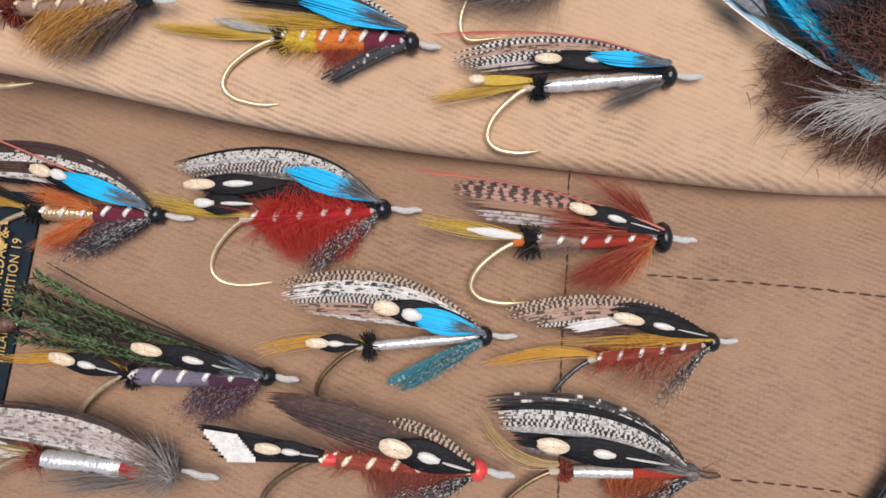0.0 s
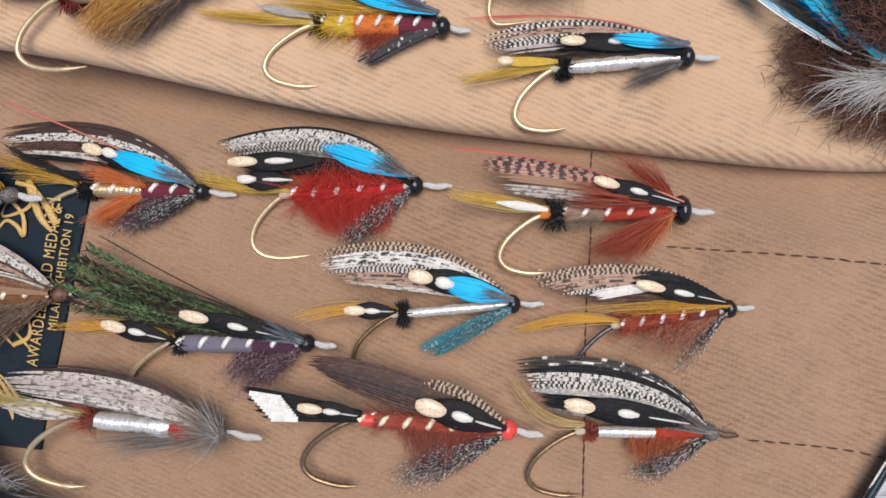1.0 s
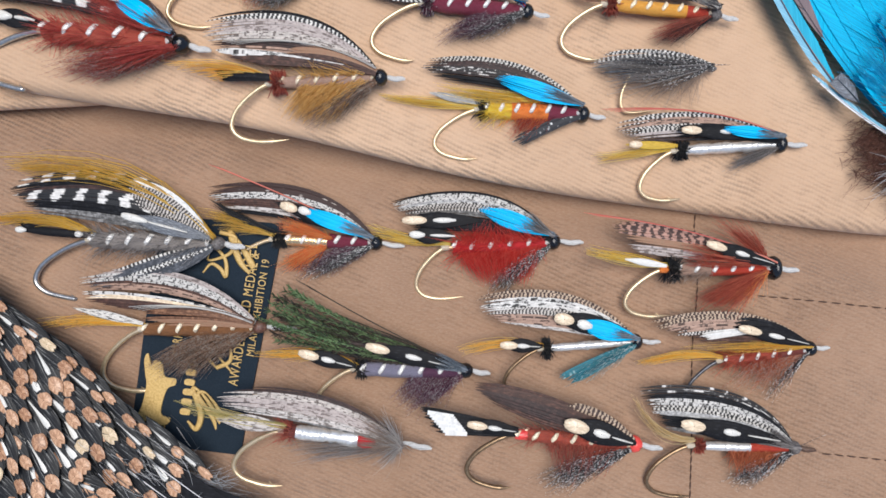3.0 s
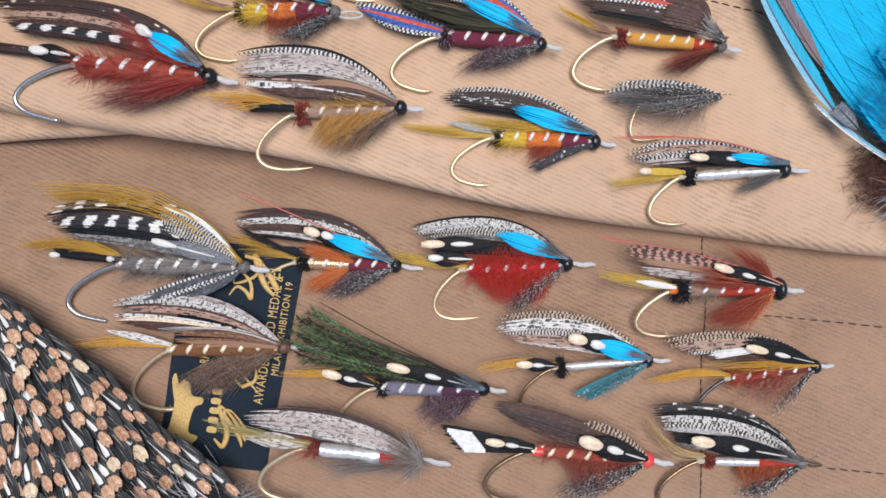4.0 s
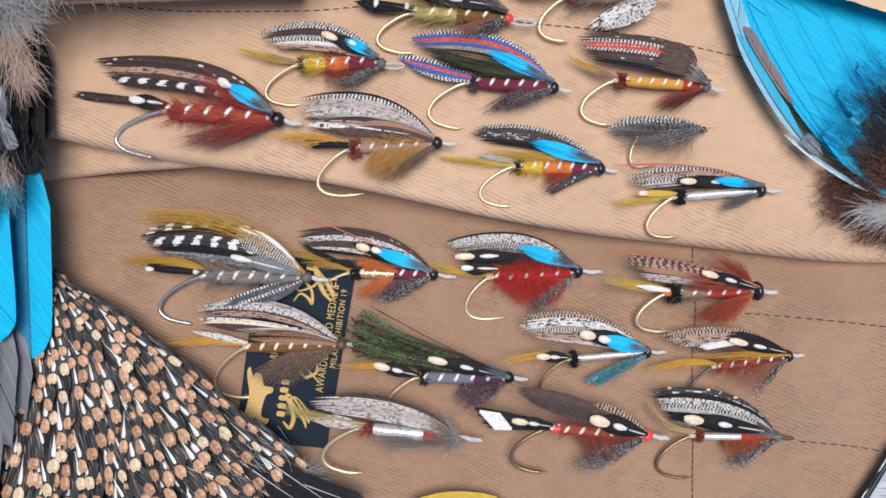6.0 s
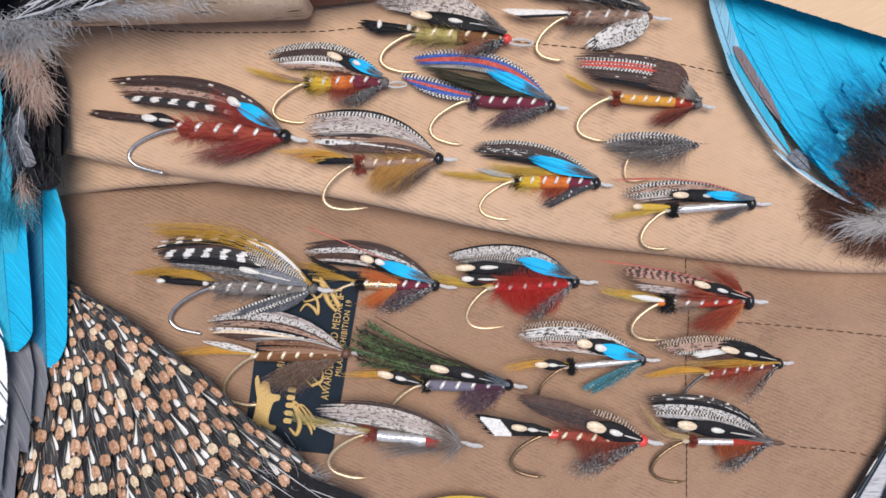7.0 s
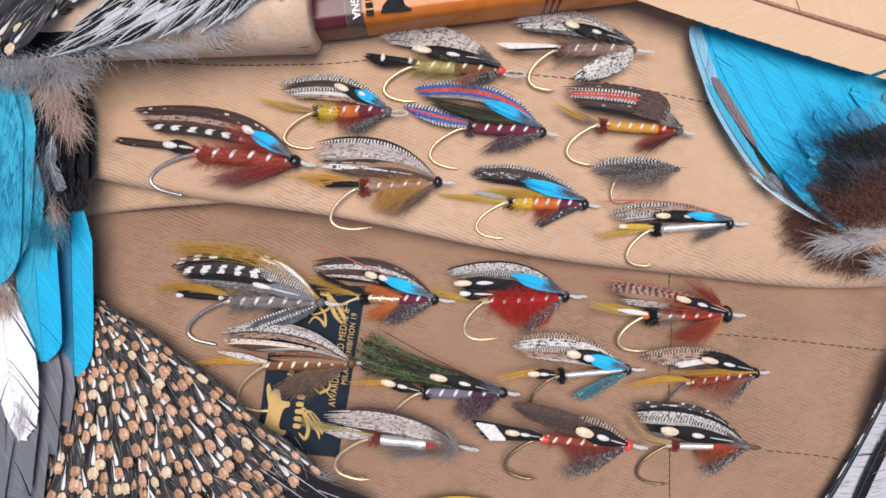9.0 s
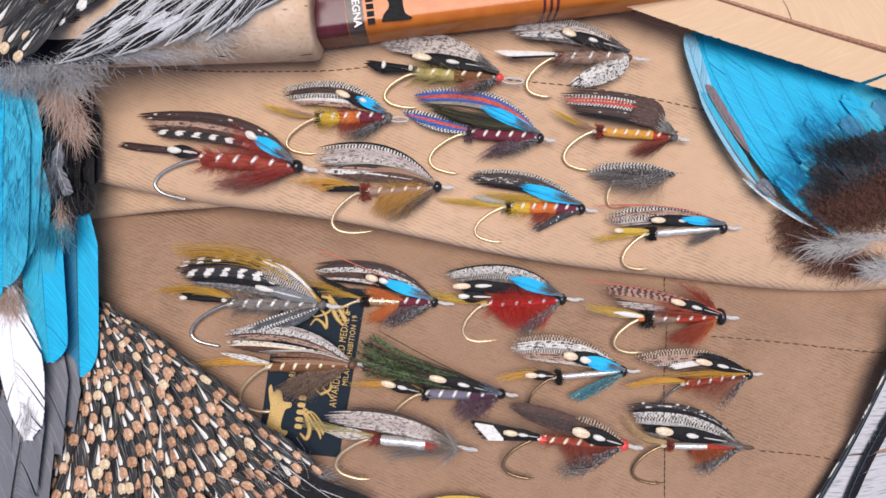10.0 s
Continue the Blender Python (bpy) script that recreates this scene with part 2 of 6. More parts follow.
def cloth_material(key, one, two):
    """Cotton twill: slanting ridges of short yarn floats, worn unevenly."""
    m, nt, bs = nodes_of("cotton_twill", 0.9, 0.15, 0, 0.25)
    co = coords(nt)
    rows = scaled(nt, co, (1, 1, 1), (0, 0, 25))
    sep = nt.nodes.new("ShaderNodeSeparateXYZ")
    nt.links.new(rows, sep.inputs[0])
    wob = noise_node(nt, co, 60, 2)
    line = math_node(nt, "MULTIPLY_ADD", sep.outputs[1], 1 / 0.00142, math_node(nt, "MULTIPLY", wob, 2.0))
    ridge = math_node(nt, "SINE", math_node(nt, "MULTIPLY", line, 2 * math.pi))
    step = math_node(nt, "MULTIPLY", math_node(nt, "FLOOR", math_node(nt, "ADD", line, 0.25)), 2.2)
    float_ = math_node(nt, "SINE", math_node(nt, "MULTIPLY_ADD", sep.outputs[0], 2 * math.pi / 0.0011, step))
    yarn = noise_node(nt, scaled(nt, co, (900, 2600, 900), (0, 0, 25)), 1.0, 2)
    broad = noise_node(nt, co, 14, 4)
    stain = noise_node(nt, co, 45, 5)
    col = mix_node(nt, smooth(nt, broad, 0.3, 0.7), one, two)
    col = mix_node(nt, math_node(nt, "MULTIPLY", smooth(nt, stain, 0.5, 0.75), 0.3), col, tuple(0.72 * c for c in one))
    patch = math_node(nt, "MULTIPLY_ADD", smooth(nt, noise_node(nt, co, 26, 4), 0.36, 0.62), 0.8, 0.2)
    broken = smooth(nt, noise_node(nt, scaled(nt, co, (220, 520, 300), (0, 0, 25)), 1.0, 2), 0.36, 0.6)
    patch = math_node(nt, "MULTIPLY", patch, math_node(nt, "MULTIPLY_ADD", broken, 0.75, 0.25))
    groove = math_node(nt, "MULTIPLY", smooth(nt, ridge, 0.2, -0.9), patch)
    col = mix_node(nt, math_node(nt, "MULTIPLY", groove, 0.32), col, tuple(0.4 * c for c in one))
    gap = math_node(nt, "MULTIPLY", smooth(nt, float_, -0.3, -1.0), patch)
    col = mix_node(nt, math_node(nt, "MULTIPLY", gap, 0.16), col, tuple(0.5 * c for c in one))
    col = mix_node(nt, math_node(nt, "MULTIPLY", smooth(nt, yarn, 0.4, 0.7), 0.14), col, (0.62, 0.48, 0.36))
    nt.links.new(col, bs.inputs["Base Color"])
    relief = math_node(nt, "MULTIPLY", math_node(nt, "MULTIPLY_ADD", float_, 0.3, ridge), math_node(nt, "MULTIPLY_ADD", patch, 0.8, 0.1))
    bump(nt, bs, math_node(nt, "MULTIPLY_ADD", yarn, 1.0, relief), 0.00015)
    MATS[key] = m


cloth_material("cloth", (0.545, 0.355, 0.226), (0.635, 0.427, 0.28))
# lower panel: slightly pinker twill, its colour also darkened to stand in for shade
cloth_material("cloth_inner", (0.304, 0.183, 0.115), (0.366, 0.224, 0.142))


# ---- mesh helpers ----
class Acc:
    """Gathers vertices, faces, and uv pairs for one mesh."""

    def __init__(self):
        self.v, self.f, self.t, self.mi = [], [], [], []

    def grid(self, pts, us, vs, wrap=False, mi=0):
        """pts: rows x columns x 3."""
        pts = np.asarray(pts, float)
        n, k = pts.shape[:2]
        base = len(self.v)
        self.v.extend(map(tuple, pts.reshape(-1, 3)))
        for i in range(n - 1):
            for j in range(k if wrap else k - 1):
                j2 = (j + 1) % k
                self.f.append((base + i * k + j, base + i * k + j2, base + (i + 1) * k + j2, base + (i + 1) * k + j))
                self.t.extend(((us[i], vs[j]), (us[i], vs[j + 1]), (us[i + 1], vs[j + 1]), (us[i + 1], vs[j])))
                self.mi.append(mi)

    def fan(self, ring, mi=0):
        base = len(self.v)
        self.v.extend(map(tuple, ring))
        self.f.append(tuple(range(base, base + len(ring))))
        self.t.extend([(0.5, 0.5)] * len(ring))
        self.mi.append(mi)

    def mesh(self, name, mats, flat=False):
        me = bpy.data.meshes.new(name)
        me.from_pydata(self.v, [], self.f)
        layer = me.uv_layers.new(name="UVMap")
        layer.data.foreach_set("uv", np.asarray(self.t, np.float32).ravel())
        for m in mats if isinstance(mats, (list, tuple)) else [mats]:
            me.materials.append(MATS[m])
        me.polygons.foreach_set("material_index", self.mi)
        if not flat:
            me.polygons.foreach_set("use_smooth", [True] * len(me.polygons))
        me.update()
        return me


def part(name, acc, mats, parent=None, label="", at=None, flat=False):
    ob = new(name, acc.mesh(name, mats, flat))
    if parent:
        ob.parent = parent
    if at is not None:
        ob.matrix_basis = at
    return tagged(ob, label) if label else ob


def bez(p0, c, p1, n):
    t = np.linspace(0, 1, n)[:, None]
    p0, c, p1 = (np.asarray(p, float) for p in (p0, c, p1))
    return (1 - t) ** 2 * p0 + 2 * t * (1 - t) * c + t * t * p1


def catmull(points, n):
    p = np.asarray(points, float)
    p = np.vstack([2 * p[0] - p[1], p, 2 * p[-1] - p[-2]])
    out = []
    segs = len(p) - 3
    for i in range(segs):
        t = np.linspace(0, 1, n, endpoint=(i == segs - 1))[:, None]
        a, b, c, d = p[i:i + 4]
        out.append(0.5 * (2 * b + (c - a) * t + (2 * a - 5 * b + 4 * c - d) * t * t + (3 * b - a - 3 * c + d) * t ** 3))
    return np.vstack(out)


def tube(acc, pts, radii, k=6, v=0.5, u_scale=1.0, squash=1.0, cap=True, mi=0):
    pts = np.asarray(pts, float)
    radii = np.broadcast_to(radii, len(pts))
    tan = np.gradient(pts, axis=0)
    tan /= np.linalg.norm(tan, axis=1)[:, None] + 1e-12
    ref = np.where(np.abs(tan[:, 2:3]) > 0.9, [[1.0, 0, 0]], [[0, 0, 1.0]])
    side = np.cross(tan, ref)
    side /= np.linalg.norm(side, axis=1)[:, None] + 1e-12
    up = np.cross(side, tan)
    a = np.arange(k) * 2 * math.pi / k
    rows = pts[:, None] + radii[:, None, None] * (np.cos(a)[None, :, None] * side[:, None] + squash * np.sin(a)[None, :, None] * up[:, None])
    s = np.concatenate([[0], np.cumsum(np.linalg.norm(np.diff(pts, axis=0), axis=1))]) / MM * u_scale
    acc.grid(rows, s, np.full(k + 1, v) if k < 5 else np.linspace(0, 1, k + 1), True, mi)
    if cap:
        acc.fan(rows[0][::-1], mi), acc.fan(rows[-1], mi)


def strand(acc, pts, r, v):
    """One tapering three-sided fibre."""
    tube(acc, pts, r * np.linspace(1, 0.25, len(pts)), 3, v, cap=False)


def barb(acc, pts, width, v, z_ridge):
    """One flat barb of a vane with a low ridge along it."""
    pts = np.asarray(pts, float)
    tan = np.gradient(pts[:, :2], axis=0)
    tan /= np.linalg.norm(tan, axis=1)[:, None] + 1e-12
    side = np.stack([-tan[:, 1], tan[:, 0], np.zeros(len(pts))], 1) * np.asarray(width)[:, None] * 0.5
    mid = pts + [0, 0, z_ridge]
    s = np.concatenate([[0], np.cumsum(np.linalg.norm(np.diff(pts, axis=0), axis=1))]) / MM
    acc.grid(np.stack([pts - side, mid, pts + side], 1), s, (v, v, v))


# ---- the cloth: a lower panel and a folded panel whose hem lies over it ----
def hem_y(x):
    """The hem of the upper panel, in millimetres."""
    x = np.asarray(x, float)
    return 22.3 - 0.2 * (x + 10) + 0.00045 * (x + 10) ** 2 * np.where(x > -10, 1.9, 0.12) + 1.2 * np.sin(x / 23.0) + 1.9 * np.exp(-((x + 45) / 85) ** 2)


def low_z(x, y):
    x, y = np.asarray(x, float), np.asarray(y, float)
    right = 1 / (1 + np.exp(-(x + 10) / 14))
    rise = 4.5 * right / (1 + np.exp(y / 12)) + 5.0 / (1 + np.exp((y + 36 - 0.05 * x) / 7)) / (1 + np.exp(-(x + 100) / 16))
    valley = (-5.5 - 2.5 / (1 + np.exp((x + 70) / 20))) * np.exp(-((y - hem_y(x) + 2) / 11) ** 2)
    crease = 2.6 * np.exp(-((y + 38 + 0.12 * x) / 7) ** 2) / (1 + np.exp(-(x - 70) / 6)) + 2.2 * np.exp(-((y + 2 + 0.1 * x) / 5) ** 2) / (1 + np.exp(-(x - 66) / 6))
    pucker = 1.5 * np.exp(-((x - 22 + 0.5 * (y - 8)) / 4) ** 2 - ((y - 9) / 9) ** 2) + 0.9 * np.sin(x / 8.5 + y / 6 + 1.3 * np.sin(y / 13)) * np.exp(-((x - 62) / 34) ** 2 - ((y + 30) / 34) ** 2)
    pucker = pucker + 2.0 * np.sin((0.45 * x - y) / 8.0 + 1.0 + 0.5 * np.sin(x / 17)) / (1 + np.exp(-(x - 72) / 7)) / (1 + np.exp((y + 12) / 7))
    ripple = 0.5 * np.sin(x / 6.0 - y / 9.0 + np.sin(x / 21)) * np.exp(-((y + 12 - 0.2 * x) / 16) ** 2)
    return -6.5 + rise + valley + crease + pucker + ripple + 0.9 * np.sin(x / 31 + y / 19) + 0.5 * np.sin(x / 13 - y / 17)


def up_z(x, y):
    x, y = np.asarray(x, float), np.asarray(y, float)
    return -0.6 - 0.022 * np.minimum(x + 30, 40) + 0.004 * np.maximum(x - 10, 0) + 5.5 * np.exp(-((x + 222) / 34) ** 2 - ((y - 72) / 40) ** 2) + 0.8 * np.sin(x / 37 + 1) * np.cos(y / 33) + 0.4 * np.sin(x / 11 + y / 15)


def cloth_lower():
    acc = Acc()
    xs, ys = np.linspace(-330, 240, 190), np.linspace(-170, 80, 110)
    X, Y = np.meshgrid(xs, ys)
    Z = low_z(X, Y)
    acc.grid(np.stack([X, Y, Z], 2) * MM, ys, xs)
    return tagged(part("cloth_panel", acc, "cloth_inner"), "tan cotton twill jacket cloth lying flat, lower panel, pinker and with shade in its colour", "cloth", kind="structure")


def cloth_upper():
    """Rolled at its hem: the sheet turns down and tucks back under itself."""
    acc = Acc()
    xs = np.linspace(-330, 240, 230)
    rows = []
    s_far = np.concatenate([np.linspace(190, 14, 60), np.linspace(12, 6, 4)])
    for s in s_far:
        y = hem_y(xs) + s
        rows.append(np.stack([xs, y, up_z(xs, y) - 0.02 * np.maximum(0, 14 - s) ** 2 * 0.6], 1))
    r = 4.2 + 0.8 * np.sin(xs / 40)
    yc, zc = hem_y(xs) + r, up_z(xs, hem_y(xs) + 6) - 0.77 - r
    for a in np.linspace(75, -90, 14):
        ca, sa = math.cos(radians(a)), math.sin(radians(a))
        rows.append(np.stack([xs, yc - r * ca, zc + r * sa], 1))
    for s in np.linspace(6, 50, 8):
        rows.append(np.stack([xs, hem_y(xs) + s, zc - r - 0.02 * s], 1))
    acc.grid(np.array(rows) * MM, np.arange(len(rows)), xs)
    return tagged(part("folded_cloth_panel", acc, "cloth"), "tan cotton twill jacket flap with a rounded folded hem", "cloth", kind="structure")


cloth_lower()
cloth_upper()


# ---- salmon flies: each lies on its side, u runs along the shank from bend (0) to head (1), v to the wing ----
class Fly:
    def __init__(self, t, h, z, label, wire="brass_wire", bend=0.4, depth=0.48, point=0.05, gut="gut_white", head="lacquer", head_r=0.062, gut_len=0.2, gut_turn=-0.03, loop=False):
        self.L = math.dist(t, h) * MM
        self.ob = new("salmon_fly")
        self.ob.matrix_basis = pose(t[0] * MM, t[1] * MM, z * MM, 0, 0, math.degrees(math.atan2(h[1] - t[1], h[0] - t[0])))
        tagged(self.ob, label, "fishing fly", "dressed salmon flies")
        self.hook(wire, bend, depth, point)
        if head:
            self.lathe("head", [(0.935, head_r * 0.6), (0.958, head_r * 1.06), (0.99, head_r * 1.14), (1.022, head_r * 0.98), (1.05, head_r * 0.45)], head)
        if loop:
            a = np.linspace(0, 2 * math.pi, 22)
            pts = np.stack([1.03 + gut_len * 0.5 * (1 - np.cos(a)), 0.035 * np.sin(a) + gut_turn, 0 * a], 1)
            acc = Acc()
            tube(acc, pts * self.L, 0.013 * self.L, 6)
            part("gut_loop", acc, gut, self.ob)
        elif gut:
            acc = Acc()
            x = np.linspace(0, 1, 9)
            pts = np.stack([1.01 + gut_len * x, gut_turn * x + 0.006 * np.sin(9 * x), 0 * x], 1)
            tube(acc, pts * self.L, np.array([0.014, 0.016, 0.021, 0.025, 0.024, 0.026, 0.024, 0.021, 0.01]) * self.L, 8, squash=0.55)
            part("gut_loop", acc, gut, self.ob)

    def hook(self, wire, bend, depth, point):
        k = [(0.93, 0), (0.5, 0), (0.08, 0), (-0.13 * bend, -0.02 * depth), (-0.52 * bend, -0.19 * depth), (-0.87 * bend, -0.45 * depth), (-bend, -0.72 * depth),
             (-0.84 * bend, -0.91 * depth), (-0.5 * bend, -depth), (0.3 * point - 0.25 * bend, -1.02 * depth), (point, -depth)]
        pts = np.array([(x, y, 0.16 * min(0.0, y)) for x, y in k])
        pts = catmull(pts, 7)
        r = np.full(len(pts), 0.021)
        r[-7:] = np.linspace(0.021, 0.003, 7)
        acc = Acc()
        tube(acc, pts * self.L, r * self.L, 8)
        b = pts[-5]
        strand(acc, np.array([b, b + (-0.02, 0.016, 0), b + (-0.045, 0.034, 0)]) * self.L, 0.009 * self.L, 0.5)
        part("hook", acc, wire, self.ob)

    def lathe(self, name, prof, mat, lump=0.0, label=""):
        acc = Acc()
        prof = np.asarray(prof, float)
        a = np.linspace(0, 2 * math.pi, 15)
        r = prof[:, 1][:, None] * (1 + lump * rng.normal(0, 1, (len(prof), 14)))
        rows = np.stack([np.repeat(prof[:, :1], 14, 1), r * np.sin(a[:-1]), r * np.cos(a[:-1])], 2) * self.L
        acc.grid(rows, prof[:, 0] * 20, a, True)
        acc.fan(rows[0]), acc.fan(rows[-1][::-1])
        part(name, acc, mat, self.ob, label)

    def body(self, sections, r=0.06, ribs=5, rib="silver_tinsel", lump=0.03, tag="floss_tag", taper=0.75):
        """sections: (from, to, material)."""
        if tag:
            self.lathe("tag", [(-0.06, 0.018), (-0.05, 0.026), (0.0, 0.028), (0.02, 0.024)], tag)
        for x0, x1, mat in sections:
            x = np.linspace(x0, x1, max(4, int((x1 - x0) * 30)))
            self.lathe("body", np.stack([x, r * (1 - (1 - taper) * np.abs((x - 0.5) / 0.5) ** 2) * (1 + lump * np.sin(x * 150))], 1), mat, lump)
        if ribs:
            x0, x1 = sections[0][0], sections[-1][1]
            a = np.linspace(0, 2 * math.pi * ribs, ribs * 16)
            x = x0 + (x1 - x0) * (a / a[-1])
            rr = r * (1 - (1 - taper) * np.abs((x - 0.5) / 0.5) ** 2) + 0.008 - 0.13 * np.clip(np.abs(np.sin(a) - 0.2) - 0.42, 0, 1)
            acc = Acc()
            tube(acc, np.stack([x + 0.02 * np.sin(a), rr * np.sin(a), rr * np.cos(a)], 1) * self.L, 0.02 * self.L, 6, squash=0.45)
            part("rib", acc, rib.replace("silver_tinsel", "rib_silver").replace("gold_tinsel", "rib_gold"), self.ob)

    def butt(self, x, mat="h_black", r=0.1, width=0.06, n=260):
        acc = Acc()
        for _ in range(n):
            a, s = rng.uniform(0, 2 * math.pi), rng.uniform(0.75, 1.08)
            p = np.array([x + rng.uniform(-0.5, 0.5) * width, 0, 0])
            d = np.array([rng.normal(0, 0.25), math.sin(a), math.cos(a)]) * r * s
            strand(acc, np.array([p, p + 0.55 * d, p + d]) * self.L, 0.011 * self.L, rng.random())
        tagged(part("butt", acc, mat, self.ob), kind="stuff")

    def wing(self, tip, low, ctrl, ctrl_low, strips, w=0.05, root=(0.97, 0.055), root_low=(0.95, 0.0), n=30, ragged=0.05, name="wing", arch=0.03, drop=0.03):
        """Married strips of barbs between an upper and a lower edge. strips: (share, material)."""
        v0, total = 0.0, sum(s for s, _ in strips)
        for share, mat in strips:
            acc = Acc()
            v1 = v0 + share / total
            k = max(3, round(n * share / total))
            for i in range(k):
                v = v0 + (v1 - v0) * (i + 0.5) / k
                jit = rng.normal(0, 0.01, 2)
                mixp = lambda a, b: np.array(a, float) * (1 - v) + np.array(b, float) * v
                end = mixp(tip, low) + jit
                p = bez(mixp(root, root_low), mixp(ctrl, ctrl_low) + jit * 0.5, end, 15)
                cut = 1 - abs(rng.normal(0, ragged)) - ragged * 0.7 * (2 * v - 1) ** 2
                t = np.linspace(0, cut, 15) * 14
                p = np.stack([np.interp(t, np.arange(15), p[:, j]) for j in (0, 1)], 1)
                top, bot = bez(root, ctrl, tip, 15), bez(root_low, ctrl_low, low, 15)
                width = np.linalg.norm(top - bot, axis=1) / n * 1.55 + 0.006
                width *= np.clip((1 - np.linspace(0, 1, 15)) * 9 + 0.15, 0, 1)
                z = w + arch * math.sin(math.pi * v) * np.sin(np.linspace(0.15, 1, 15) * math.pi * 0.75) - drop * np.linspace(0, 1, 15) ** 2 + rng.normal(0, 0.0025)
                barb(acc, np.column_stack([p, z]) * self.L, width * self.L, (i + 0.5) / k, 0.006 * self.L)
            tagged(part(name, acc, mat, self.ob), kind="stuff")
            v0 = v1

    def leaf(self, root, tip, width, mat="black", spots=(), w=0.11, name="cheek", n=11, sag=0.0):
        """A small feather; spots: (place along it, length, breadth, material)."""
        root, tip = np.array(root, float), np.array(tip, float)
        d = tip - root
        nrm = np.array([-d[1], d[0]]) / np.linalg.norm(d)
        if mat == "blue":
            return self.blue_cheek(root, tip, d, nrm, width * 0.66, spots, w, name)
        acc, cols = Acc(), []
        for i in range(2 * n + 1):
            v = i / n - 1
            nick = rng.normal(0, 0.012) if i % 2 else 0.05
            end = tip + nrm * v * width * 0.3 - d * (0.2 * v * v + nick)
            p = bez(root + nrm * v * 0.014, (root + tip) / 2 + d * 0.1 + nrm * (v * width * 1.05 + sag), end, 11)
            z = w + 0.022 * (1 - v * v) * np.sin(np.linspace(0, 1, 11) * 3.1) + (0.006 if i % 2 else 0.0)
            cols.append(np.column_stack([p, z]))
        rows = np.array(cols).transpose(1, 0, 2) * self.L
        acc.grid(rows, np.linspace(0, np.linalg.norm(d) * self.L / MM, 11), np.linspace(0, 1, 2 * n + 1))
        cheek = part(name, acc, mat, self.ob)
        self.spots(cheek, root, d, nrm, sag, spots, w)

    def blue_cheek(self, root, tip, d, nrm, width, spots, w, name):
        """A loose blue feather of single barbs over a grey root."""
        acc = Acc()
        for i in range(46):
            v = rng.uniform(-1, 1)
            end = tip + nrm * v * width * 0.5 - d * (0.22 * v * v + abs(rng.normal(0, 0.07)))
            p = bez(root + nrm * v * 0.014, (root + tip) / 2 + d * 0.06 + nrm * v * width * rng.uniform(0.75, 1.0), end, 9)
            z = w + 0.02 * (1 - v * v) * np.sin(np.linspace(0, 1, 9) * 3.1) + rng.uniform(0, 0.016)
            barb(acc, np.column_stack([p, z]) * self.L, np.array([0.5, 0.8, 1, 1.1, 1.1, 1, 0.9, 0.6, 0.15]) * 0.0105 * self.L, rng.random() * 9, 0.003 * self.L)
        cheek = tagged(part(name, acc, "blue", self.ob), kind="stuff")
        a, b = nrm * width * 0.42, root + d * 0.46
        self.fan("cheek_root", root, b + a, b - a, 64, "h_slate", 0.0, 0.005, w + 0.034, wspread=0.008, vary=0.38)
        self.spots(cheek, root, d, nrm, 0.0, spots, w)

    def spots(self, cheek, root, d, nrm, sag, spots, w):
        for place, length, breadth, smat in spots:
            acc = Acc()
            a = np.linspace(0, 2 * math.pi, 19)[:-1]
            c = root + d * place + nrm * sag * 0.5
            e = d / np.linalg.norm(d)
            out = 1 + 0.018 * rng.normal(0, 1, 18) + 0.2 * (np.abs(a - math.pi) < 0.4) * (smat == "enamel") - 0.1 * (np.abs(a) < 0.2)
            rows = []
            for s, hgt in ((1.0, 0.012), (0.93, 0.024), (0.6, 0.031), (0.05, 0.033)):
                xy = c + (np.cos(a) * out)[:, None] * e * length * s / 2 + (np.sin(a) * out)[:, None] * nrm * breadth * s / 2
                rows.append(np.column_stack([xy, np.full(18, w + 0.014 + hgt)]))
            acc.grid(np.array(rows) * self.L, (0, 1, 2, 3), np.linspace(0, 1, 19), True)
            part("spot", acc, smat, cheek)

    def herl(self, tip, bow, mat, w, flue=0.042, n=130, root=(0.97, 0.04)):
        """One peacock herl: a quill with short barbules down both sides."""
        acc = Acc()
        root, tip = np.array(root, float), np.array(tip, float)
        d = tip - root
        xy = bez(root, (root + tip) / 2 + np.array([-d[1], d[0]]) * bow, tip, 24)
        z = np.linspace(w, w + rng.normal(0, 0.03), 24)
        path = np.column_stack([xy, z])
        tube(acc, path * self.L, 0.006 * np.linspace(1, 0.5, 24) * self.L, 4, rng.random(), cap=False)
        e = d / np.linalg.norm(d)
        for k in range(n):
            q = rng.uniform(0.12, 1) * 23
            p = np.array([np.interp(q, np.arange(24), path[:, j]) for j in range(3)])
            a = radians(rng.uniform(18, 42)) * (1 if k % 2 else -1)
            g = np.array([e[0] * math.cos(a) - e[1] * math.sin(a), e[0] * math.sin(a) + e[1] * math.cos(a), rng.normal(0, 0.25)]) * flue * rng.uniform(0.6, 1.5) * (0.55 + 0.45 * q / 23)
            strand(acc, np.array([p, p + 0.6 * g, p + g]) * self.L, 0.0085 * self.L, rng.random())
        tagged(part("herl", acc, mat, self.ob), kind="stuff")

